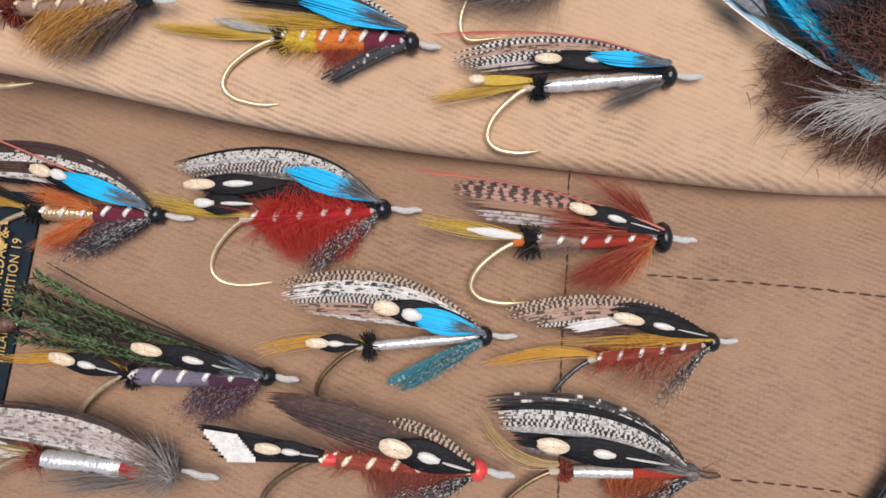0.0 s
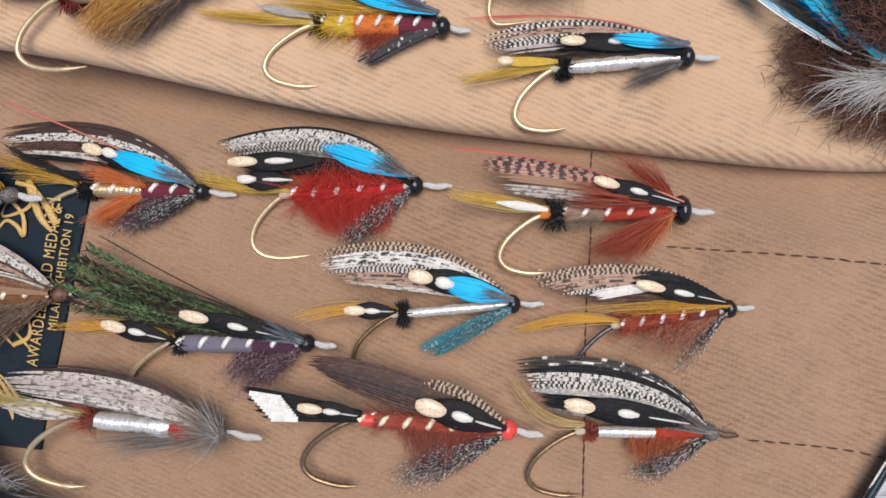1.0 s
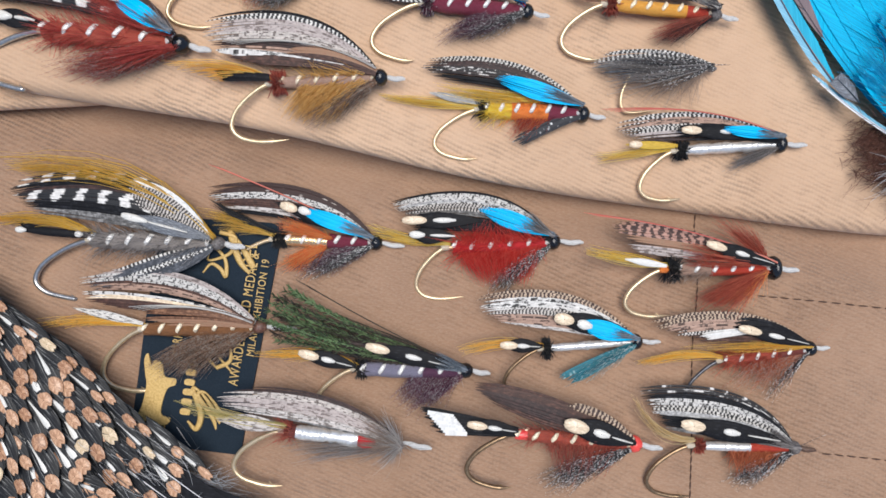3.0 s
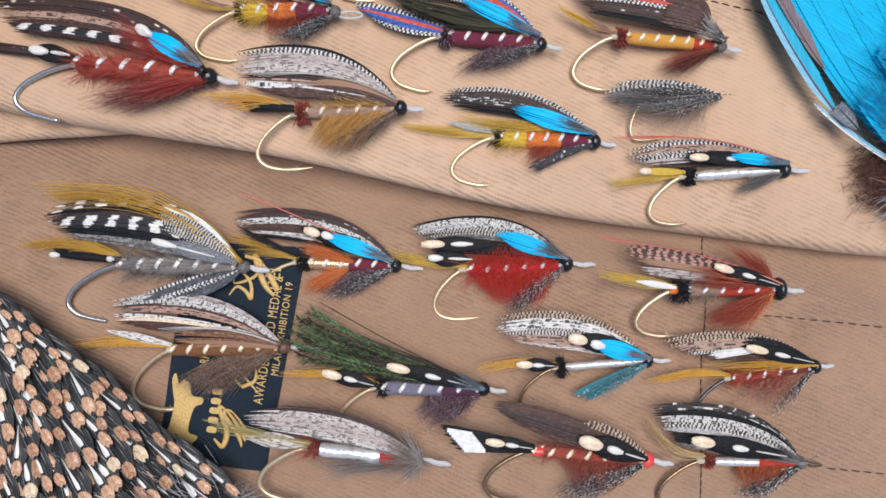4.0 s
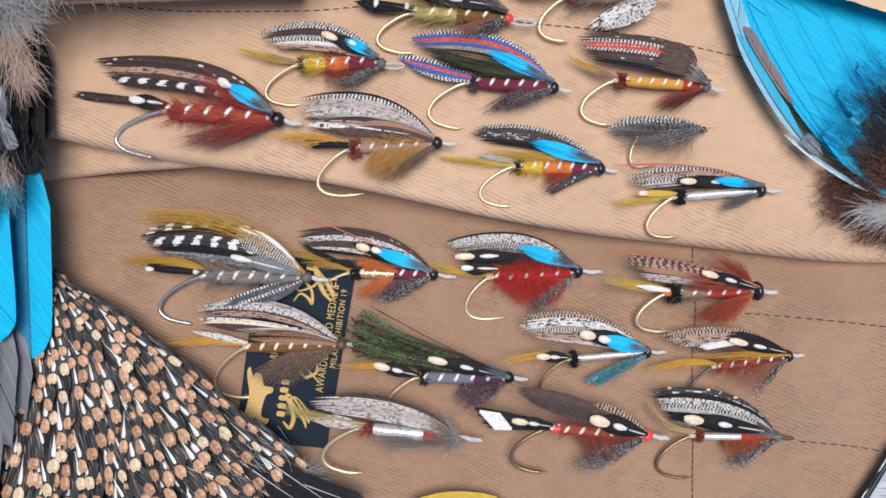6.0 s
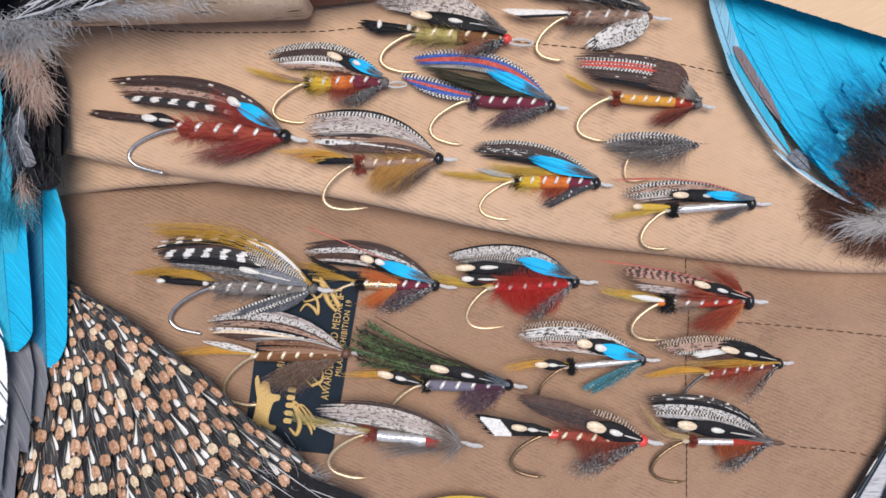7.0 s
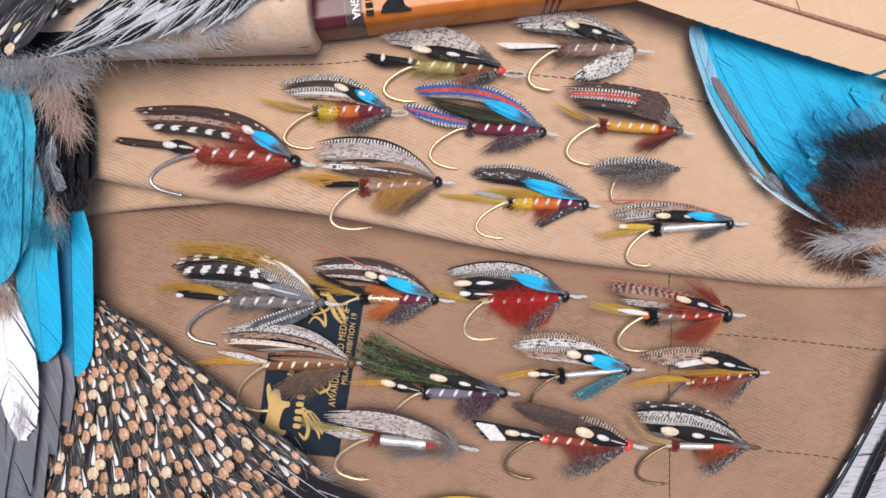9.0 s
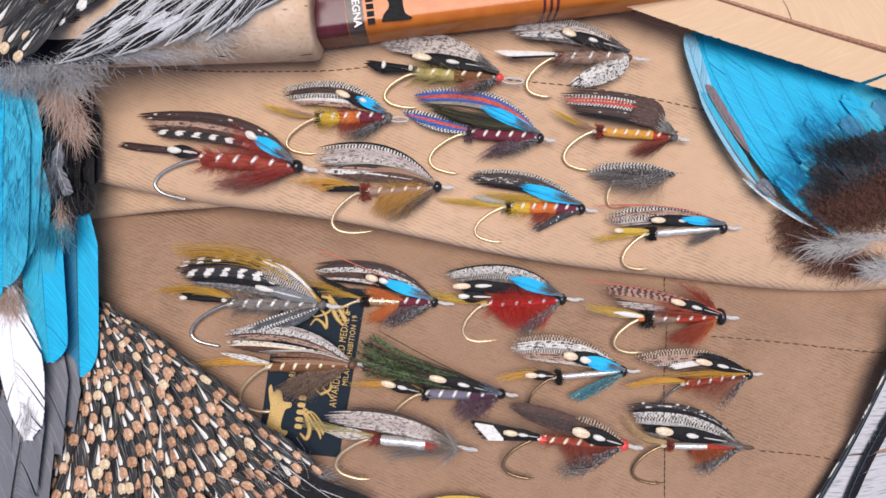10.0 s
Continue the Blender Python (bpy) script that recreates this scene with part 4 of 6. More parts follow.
f.fan("back_hackle", (0.95, 0.04), (0.3, 0.38), (0.35, 0.16), 200, "h_scarlet", 0, 0.0055, 0.09, root_len=0.1)
f.leaf((0.97, 0.04), (0.52, 0.26), 0.16, "blue", ((0.98, 0.13, 0.08, "enamel"),), 0.13, n=14)
f.fan("wing_root", (0.97, 0.05), (0.82, 0.2), (0.75, 0.05), 50, "h_grey", 0.05, w=0.14)
f.fan("throat_hackle", (0.95, -0.05), (0.05, -0.3), (0.4, -0.3), 230, "h_speckred", -0.06, 0.006, vary=0.15)
f.fan("throat_hackle", (0.95, -0.05), (0.2, -0.26), (0.6, -0.2), 140, "h_scarlet", -0.06, 0.006, 0.06)

# golden hackled fly
f = Fly((-95.6, 55.3), (-63.6, 56.9), 4.5, "salmon fly with pale barred wing and golden hackle", "brass_wire", 0.4, 0.5, 0.11, head="lacquer", head_r=0.07)
f.body([(0.08, 0.92, "floss_dun")], 0.06, 5, "gold_tinsel")
f.butt(0.06, "h_mahog", 0.12, 0.08, 300)
f.wing((-0.68, 0.58), (-0.5, 0.3), (0.5, 0.86), (0.4, 0.22), [(0.2, "black"), (0.5, "edgebars"), (1.0, "pinkgrey"), (0.8, "mottle"), (0.5, "dark_brown"), (0.8, "pinkmottle")], 0.05, n=42, ragged=0.08)
f.wing((-0.6, 0.33), (-0.2, 0.2), (0.0, 0.3), (0.2, 0.16), [(0.5, "whitepatches"), (0.7, "brown")], 0.07, n=14, ragged=0.1)
f.horn((-0.4, 0.38), (0.4, 0.42), "h_white", 0.12)
f.wing((0.2, 0.32), (0.1, 0.16), (0.55, 0.34), (0.6, 0.14), [(1, "tan"), (1, "brown")], 0.075, n=14)
f.fan("tail", (0.0, 0.04), (-0.98, 0.24), (-0.45, 0.04), 60, "h_amber", -0.1, 0.007, 0.03, vary=0.08)
f.wing((-0.52, 0.14), (-0.45, 0.04), (-0.2, 0.1), (-0.2, 0.02), [(1, "black")], 0.05, (0, 0.07), (0, 0.01), 10, name="tail")
f.fan("body_hackle", (0.9, -0.02), (0.3, -0.3), (0.55, -0.4), 240, "h_gold", -0.05, 0.007, root_len=0.6)
f.fan("body_hackle", (0.9, 0.02), (0.5, 0.1), (0.6, 0.12), 40, "h_gold", 0, 0.006, 0.08, root_len=0.6)
f.fan("throat_hackle", (0.95, -0.04), (0.22, -0.4), (0.55, -0.35), 110, "h_brown", -0.06, 0.007)

# yellow to claret bodied fly
f = Fly((-35.0, 48.2), (-4.0, 46.6), 1.0, "salmon fly with blue cheek and yellow, orange and claret body", bend=0.42, depth=0.46, point=0.0, head_r=0.075)
f.body([(0.05, 0.3, "floss_yellow"), (0.3, 0.65, "floss_orange"), (0.65, 0.93, "floss_claret")], 0.085, 6)
f.butt(0.03, "h_black", 0.1, 0.06)
f.fuzz(0.08, 0.3, "h_yellow", 0.13, 120)
f.fuzz(0.3, 0.65, "h_orange", 0.12, 120)
f.wing((-0.66, 0.43), (-0.5, 0.28), (0.45, 0.66), (0.4, 0.24), [(0.7, "bars"), (0.8, "dark_brown"), (0.7, "flecks"), (0.5, "dark_brown"), (0.8, "black")], 0.05, n=38, ragged=0.07)
f.leaf((0.96, 0.06), (0.12, 0.28), 0.2, "blue", w=0.12, n=16)
f.fan("wing", (0.6, 0.1), (-0.5, 0.22), (-0.4, 0.1), 60, "h_yellow", 0.02, 0.0045, 0.06)
tail_crest(f, (-0.98, 0.08), "h_yellow", 56, 0.04)
f.leaf((0.0, 0.05), (-0.5, 0.13), 0.06, "palegrey", w=0.04, name="tail_veil", n=7)
f.fan("body_hackle", (0.7, -0.03), (0.4, -0.26), (0.55, -0.26), 90, "h_crimson", 0, root_len=0.3)
f.wing((0.27, -0.3), (0.4, -0.34), (0.7, -0.04), (0.75, -0.14), [(1, "guinea")], 0.05, (0.95, 0.0), (0.97, -0.05), 12, name="throat_hackle")

# slim silver fly
f = Fly((23.1, 35.5), (54.4, 37.3), 1.5, "slim salmon fly with low barred wing and silver body", "brass_wire", 0.35, 0.45, 0.05, head_r=0.078, gut_len=0.24)
f.body([(0.08, 0.93, "silver_tinsel")], 0.052, 0, "silver_tinsel", 0.07)
f.butt(0.05, "h_black", 0.1, 0.08, 300)
f.wing((-0.66, 0.28), (-0.45, 0.12), (0.35, 0.5), (0.4, 0.12), [(0.7, "edgebars"), (0.8, "pinkmottle"), (0.6, "bars"), (0.6, "pinkgrey"), (0.6, "dark_brown")], 0.05, n=36, ragged=0.08)
f.wing((-0.05, 0.24), (0.0, 0.1), (0.4, 0.26), (0.4, 0.1), [(1, "black")], 0.085, n=12)
f.jungle((0.9, 0.08), (-0.04, 0.18), 0.11, 0.1, 0.2)
f.leaf((0.95, 0.05), (0.38, 0.16), 0.13, "blue", w=0.135, n=12)
f.horn((-0.7, 0.42), (0.35, 0.42), "h_coralred", 0.13)
tail_crest(f, (-0.82, -0.02), "h_yellow", 46, 0.0, 0.08)
f.leaf((0.0, 0.04), (-0.5, 0.08), 0.06, "yellow", ((0.8, 0.13, 0.07, "cream"),), 0.05, "tail_veil")
f.fan("throat_hackle", (0.95, -0.04), (0.42, -0.2), (0.6, -0.16), 110, "h_grey", -0.04)

# brown-striped fly with yellow body
f = Fly((-112.7, 86.4), (-83.2, 86.1), 5, "salmon fly with brown striped wing and yellow to red body", bend=0.45, depth=0.47, point=-0.03, head="grey_head", head_r=0.065, loop=True, gut_len=0.24)
f.body([(0.05, 0.32, "floss_yellow"), (0.32, 0.6, "floss_orange"), (0.6, 0.93, "floss_claret")], 0.09, 5)
f.butt(0.03, "h_olive", 0.11, 0.06)
f.fuzz(0.08, 0.32, "h_yellow", 0.14, 150)
f.fuzz(0.32, 0.9, "h_crimson", 0.13, 200)
f.wing((-0.6, 0.39), (-0.36, 0.22), (0.5, 0.76), (0.45, 0.2), [(1, "bars"), (1, "dark_brown"), (0.8, "bars"), (0.5, "white"), (0.6, "pinkmottle")], 0.05, n=36)
f.leaf((0.95, 0.06), (0.3, 0.34), 0.13, "black", ((0.88, 0.22, 0.09, "cream"),), 0.1)
f.leaf((0.97, 0.04), (0.55, 0.26), 0.16, "blue", ((0.75, 0.1, 0.06, "enamel"),), 0.135, n=14)
tail_crest(f, (-0.85, 0.22), "h_yellow", 50, 0.1, 0.07)
f.fan("tail", (0.0, 0.03), (-0.5, 0.18), (-0.4, 0.08), 40, "h_pink", 0.06, 0.006)
f.fan("throat_hackle", (0.95, -0.04), (0.3, -0.32), (0.6, -0.3), 130, "h_guinea", -0.06, 0.007)
f.fan("body_hackle", (0.8, -0.03), (0.5, -0.28), (0.65, -0.28), 120, "h_crimson", 0, root_len=0.5)

# blue and red striped fly
f = Fly((-51.4, 78.9), (-20.7, 76.2), 3.3, "salmon fly with blue and red married wing and claret body", bend=0.47, depth=0.52, point=-0.05, head_r=0.07)
f.body([(0.08, 0.93, "floss_claret")], 0.08, 5)
f.butt(0.05, "h_purple", 0.11, 0.09, 300)
f.wing((-0.78, 0.5), (-0.66, 0.36), (0.45, 0.84), (0.45, 0.46), [(0.8, "edgebars"), (0.7, "royal"), (0.9, "red"), (0.7, "royal"), (0.8, "finebars")], 0.05, n=36, ragged=0.02)
f.fan("wing", (0.8, 0.12), (-0.65, 0.38), (-0.3, 0.16), 170, "h_olive", 0.06, 0.008, 0.08, vary=0.12)
f.leaf((0.96, 0.05), (0.15, 0.36), 0.2, "blue", w=0.11, n=16)
f.wing((-0.92, 0.26), (-0.7, 0.14), (-0.3, 0.24), (-0.4, -0.04), [(0.8, "edgebars"), (0.5, "royal"), (0.8, "red"), (0.7, "royal"), (0.8, "edgebars")], 0.03, (0.02, 0.1), (0.0, 0.0), 24, 0.02, "tail")
f.fan("throat_hackle", (0.95, -0.04), (0.25, -0.34), (0.6, -0.26), 190, "h_purple", -0.05, 0.007, root_len=0.35)
f.fan("throat_hackle", (0.95, -0.04), (0.35, -0.3), (0.6, -0.26), 40, "h_guinea", -0.05, 0.008, 0.05)

# red-striped brown fly
f = Fly((2.8, 78.7), (35.0, 75.5), 2.3, "salmon fly with dark brown and red striped wing, amber body", bend=0.38, depth=0.48, point=0.02, head="grey_head", head_r=0.055)
f.body([(0.08, 0.72, "floss_amber"), (0.72, 0.93, "floss_red")], 0.06, 6, "gold_tinsel")
f.butt(0.04, "h_mahog", 0.1, 0.07)
f.wing((-0.56, 0.47), (-0.3, 0.2), (0.78, 0.62), (0.45, 0.12), [(0.8, "dots"), (0.5, "edgebars"), (0.6, "red"), (0.5, "edgebars"), (1, "dots"), (0.6, "black")], 0.05, n=40, ragged=0.02, root=(0.84, 0.24), root_low=(0.8, 0.08))
f.wing((0.42, 0.46), (0.35, 0.14), (0.8, 0.5), (0.6, 0.1), [(1, "brown")], 0.085, (0.84, 0.24), (0.8, 0.08), 22)
f.fan("wing_root", (0.97, 0.02), (0.75, 0.26), (0.72, 0.06), 110, "h_white", 0.05, 0.006, 0.12)
f.fan("wing_root", (0.98, 0.02), (0.86, 0.18), (0.84, 0.02), 70, "h_grey", 0.05, 0.006, 0.13)
tail_crest(f, (-0.64, 0.24), "h_yellow", 46, 0.12, 0.08)
f.fan("tail", (0.0, 0.03), (-0.4, 0.22), (-0.3, 0.06), 46, "h_pink", 0.08, 0.006)
f.fan("throat_hackle", (0.93, -0.04), (0.35, -0.26), (0.6, -0.28), 150, "h_mahog", -0.05, 0.006)
f.fan("throat_hackle", (0.95, -0.04), (0.45, -0.28), (0.65, -0.26), 60, "h_black", -0.05, 0.006)

# small grey fly
f = Fly((10.6, 58.1), (34.2, 59.8), 1.5, "small drab fly of soft grey barred feather", bend=0.17, depth=0.45, point=0.28, gut=None, head="grey_head", head_r=0.035)
f.body([(0.05, 0.9, "floss_grey")], 0.05, 0)
f.wing((-0.7, 0.24), (-0.6, 0.0), (0.2, 0.46), (0.3, -0.02), [(0.8, "edgebars"), (0.6, "grey"), (0.6, "darkslate")], 0.05, n=24, ragged=0.28)
f.fan("wing", (0.97, 0.02), (-0.4, 0.3), (0.1, -0.26), 130, "h_guinea", 0.03, 0.006, 0.09, spread=0.5, vary=0.42)
f.fan("wing", (0.97, 0.02), (-0.6, 0.22), (-0.3, -0.18), 170, "h_grey", 0.03, 0.007, 0.08, spread=0.5, vary=0.42)
f.fan("throat_hackle", (0.9, -0.03), (0.0, -0.3), (0.75, -0.28), 150, "h_dun", -0.03, 0.006, 0.06, spread=0.5, root_len=0.5, vary=0.4)

# grey and lime fly
f = Fly((-71.2, 104.6), (-36.9, 101.8), 4, "salmon fly with grey mottled wing, olive body and red head", bend=0.38, depth=0.4, point=0.02, head="coral_head", head_r=0.05, loop=True, gut_len=0.26)
f.body([(0.0, 0.45, "floss_lime"), (0.45, 0.93, "floss_brown")], 0.075, 5, "gold_tinsel")
f.fuzz(0.0, 0.55, "h_lime", 0.13, 260)
f.wing((-0.6, 0.36), (-0.4, 0.24), (0.4, 0.72), (0.4, 0.2), [(1, "mottle"), (1.4, "mottle"), (0.6, "greymottle")], 0.05, n=34)
f.wing((0.0, 0.22), (0.1, 0.1), (0.5, 0.26), (0.5, 0.1), [(1, "black")], 0.08, n=12)
f.jungle((0.95, 0.06), (-0.12, 0.18), 0.12, 0.1, 0.24)
f.fan("wing_root", (0.97, 0.03), (0.7, 0.26), (0.68, 0.1), 90, "h_grey", 0.04, w=0.13)
f.wing((-0.68, 0.1), (-0.5, -0.02), (-0.3, 0.08), (-0.3, -0.02), [(1, "black")], 0.04, (0, 0.06), (0, 0.0), 12, name="tail")
f.leaf((0.0, 0.03), (-0.5, 0.06), 0.05, "black", ((0.8, 0.05, 0.1, "enamel"), (0.15, 0.05, 0.08, "enamel")), 0.06, "tail_veil", 5)
f.fan("throat_hackle", (0.95, -0.04), (0.4, -0.26), (0.75, -0.24), 220, "h_rust", -0.04, 0.006, root_len=0.25)
f.fan("throat_hackle", (0.95, -0.04), (0.4, -0.3), (0.75, -0.24), 70, "h_guinea", -0.04, 0.008, 0.05)

# grey and white fly
f = Fly((-13.5, 109.9), (17.1, 109.1), 3, "salmon fly with grey barred wing and pale marbled throat feather", bend=0.38, depth=0.5, point=0.0, head="brown_head", head_r=0.05, gut_len=0.28)
f.body([(0.0, 0.93, "floss_dun")], 0.085, 4)
f.butt(0.04, "h_mahog", 0.1, 0.07)
f.fuzz(0.02, 0.9, "h_dun", 0.18, 330)
f.wing((-0.78, 0.44), (-0.5, 0.26), (0.35, 0.78), (0.4, 0.2), [(1, "finebars"), (1.2, "greymottle"), (0.8, "whitepatches"), (0.6, "grey")], 0.05, n=36)
f.jungle((0.95, 0.06), (0.02, 0.34), 0.13, 0.1, 0.2)
f.fan("wing_root", (0.97, 0.05), (0.7, 0.32), (0.68, 0.12), 80, "h_grey", 0.04, w=0.12)
f.wing((-0.86, 0.09), (-0.6, 0.0), (-0.4, 0.08), (-0.3, -0.02), [(1, "white"), (0.5, "black")], 0.04, (0, 0.06), (0, 0.01), 14, name="tail")
f.wing((0.12, -0.42), (0.42, -0.42), (0.55, -0.05), (1.0, -0.3), [(1, "whitepatches"), (1, "verm")], 0.05, (0.97, 0.02), (0.99, -0.05), 26, name="throat_hackle")


# ---- materials of the larger things ----
feather("sky_blue", (0.0, 0.4, 0.66), (0.0, 0.49, 0.77), amount=0.5, rough=0.5, spec=0.2, grain=0.24, run=0.1)
feather("dusk_blue", (0.02, 0.18, 0.32), (0.03, 0.27, 0.42), rough=0.5, grain=0.16, run=0.1)
feather("sea_blue", (0.01, 0.36, 0.54), (0.03, 0.44, 0.6), rough=0.5, grain=0.16, run=0.1)
feather("midnight", (0.005, 0.011, 0.02), (0.012, 0.024, 0.04), grain=0.16, run=0.1)
feather("streaked", (0.008, 0.008, 0.009), (0.5, 0.49, 0.46), amount=0.25, grain=0.16, run=0.09, streak=17)
feather("ice_blue", (0.16, 0.42, 0.58), (0.3, 0.55, 0.66), rough=0.5, grain=0.16, run=0.1)
feather("mauve", (0.16, 0.12, 0.13), (0.24, 0.18, 0.18), grain=0.16, run=0.1)
feather("soft_grey", (0.14, 0.145, 0.165), (0.21, 0.215, 0.235), grain=0.12, run=0.1)
feather("snow", (0.83, 0.83, 0.85), (0.86, 0.86, 0.87), amount=0.3, grain=0.16, run=0.1)
feather("buff", (0.66, 0.46, 0.29), (0.68, 0.485, 0.31), amount=0.5, rough=0.75, spec=0.12, grain=0.03, run=0.1, streak=5)
feather("quill", (0.36, 0.17, 0.1), (0.5, 0.28, 0.18), rough=0.35)
feather("dark_quill", (0.02, 0.04, 0.06), (0.06, 0.08, 0.1), rough=0.35)
feather("white_quill", (0.75, 0.72, 0.7), (0.82, 0.8, 0.78), rough=0.35)
feather("nail", (0.5, 0.26, 0.14), (0.68, 0.43, 0.27), amount=0.6, rough=0.32, spec=0.5)
feather("tawny_nail", (0.36, 0.17, 0.085), (0.58, 0.34, 0.2), amount=0.6, rough=0.32, spec=0.5)
feather("pale_nail", (0.68, 0.5, 0.3), (0.78, 0.64, 0.46), amount=0.5, rough=0.32, spec=0.5)
feather("silver", (0.5, 0.51, 0.53), (0.66, 0.67, 0.68), grain=0.25)
feather("ashbarbs", (0.7, 0.7, 0.72), (0.2, 0.2, 0.22), amount=0.55, grain=0.4, run=0.12, streak=16)
feather("inkbars", (0.02, 0.02, 0.022), (0.7, 0.66, 0.6), "bars", 3.4, 0.35, wobble=0.2)
hair("d_pink", (0.68, 0.46, 0.36), (0.84, 0.72, 0.63))
hair("d_white", (0.66, 0.64, 0.62), (0.8, 0.79, 0.78))
hair("d_grey", (0.52, 0.53, 0.55), (0.72, 0.72, 0.73))
hair("d_brown", (0.1, 0.036, 0.022), (0.25, 0.105, 0.07))
hair("d_blue", (0.0, 0.4, 0.66), (0.02, 0.55, 0.82), through_light=0.4)
hair("d_teal", (0.01, 0.4, 0.56), (0.06, 0.56, 0.7), through_light=0.4)
hair("d_black", (0.012, 0.013, 0.016), (0.045, 0.047, 0.055))
solid("gold_thread", (0.5, 0.31, 0.09), (0.66, 0.45, 0.16), 0.5, scale=1600, relief=0.0002)
solid("stitch_thread", (0.05, 0.025, 0.018), (0.09, 0.045, 0.03), 0.8, scale=2500, relief=0.0002)
solid("label_weave", (0.008, 0.016, 0.026), (0.02, 0.032, 0.046), 0.75, 0.2, scale=2200, relief=0.0002, stretch=(1, 4, 1))
solid("tube_orange", (0.52, 0.13, 0.012), (0.6, 0.17, 0.02), 0.22, scale=120)
solid("tube_claret", (0.085, 0.012, 0.02), (0.12, 0.02, 0.028), 0.22, scale=120)
solid("tube_grey", (0.05, 0.035, 0.035), (0.08, 0.055, 0.05), 0.25, scale=160)
solid("print_black", (0.01, 0.01, 0.01), (0.02, 0.02, 0.02), 0.7, 0.15)
solid("print_white", (0.72, 0.7, 0.66), (0.8, 0.78, 0.75), 0.4)
solid("table_wood", (0.16, 0.09, 0.05), (0.26, 0.15, 0.085), 0.5, scale=30, stretch=(0.1, 1, 1))


def cork_material():
    m, nt, bs = nodes_of("cork", 0.7, 0.3)
    co = coords(nt)
    grain = noise_node(nt, co, 700, 4)
    broad = noise_node(nt, co, 90, 4)
    col = mix_node(nt, smooth(nt, broad, 0.35, 0.65), (0.62, 0.43, 0.29), (0.7, 0.52, 0.38))
    col = mix_node(nt, math_node(nt, "MULTIPLY", smooth(nt, grain, 0.5, 0.7), 0.4), col, (0.45, 0.27, 0.16))
    pits = noise_node(nt, scaled(nt, co, (60, 420, 420)), 1.0, 3)
    col = mix_node(nt, smooth(nt, pits, 0.66, 0.7), col, (0.16, 0.07, 0.04))
    nt.links.new(col, bs.inputs["Base Color"])
    bump(nt, bs, math_node(nt, "SUBTRACT", grain, math_node(nt, "MULTIPLY", smooth(nt, pits, 0.64, 0.7), 2.0)), 0.0004)
    MATS["cork"] = m


cork_material()


def plan(a, b, z=3.0):
    """From the plan sheet's grid to millimetres of the place, for a point at height z."""
    a, b = a / 1000, b / 1000
    k = 1 + 0.0047 * a + 0.03073 * b
    p = np.array([237.322 * a - 7.61511 * b - 245.89831, -5.59503 * a - 236.77797 * b + 140.58806]) / k
    eye = np.array([-61.07, 23.0])
    return eye + (p - eye) * (255 - z) / 252


# ---- table below, woven label, seams ----
def table():
    acc = Acc()
    r = 3.0
    prof = [(-600, -60), (-600, -20 - r), (-600 + r, -20), (600 - r, -20), (600, -20 - r), (600, -60)]
    acc.grid(np.array([[(x, y, z) for x, z in prof] for y in (-450, 450)]) * MM, (0, 1), np.linspace(0, 1, 6))
    tagged(part("table_top", acc, "table_wood", flat=True), "plain brown wooden table top under the cloth", "table", kind="structure")


table()


def under_fold():
    """A second, narrower fold that shows below the hem beside the blue wing."""
    acc, rows = Acc(), []
    xs = np.linspace(-300, -112, 60)
    edge = 48.8 + 2.6 * np.sin((xs + 205) / 26.0) + 0.0022 * np.clip(xs + 175, 0, 80) ** 2
    r, top = 2.6, -5.2
    for s in np.linspace(45, 3, 8):
        rows.append(np.stack([xs, edge + s, np.full_like(xs, top + 0.01 * s)], 1))
    for a in np.linspace(80, -90, 9):
        rows.append(np.stack([xs, edge + r - r * math.cos(radians(a)), np.full_like(xs, top - r + r * math.sin(radians(a)))], 1))
    for s in np.linspace(5, 40, 5):
        rows.append(np.stack([xs, edge + s, np.full_like(xs, top - 2 * r)], 1))
    acc.grid(np.array(rows) * MM, np.arange(len(rows)), xs)
    tagged(part("inner_cloth_fold", acc, "cloth"), "inner fold of the tan twill jacket under the hem", "cloth", kind="structure")


under_fold()


def drape(p, lift):
    return (p[0] * MM, p[1] * MM, (float(low_z(p[0], p[1])) + lift) * MM)


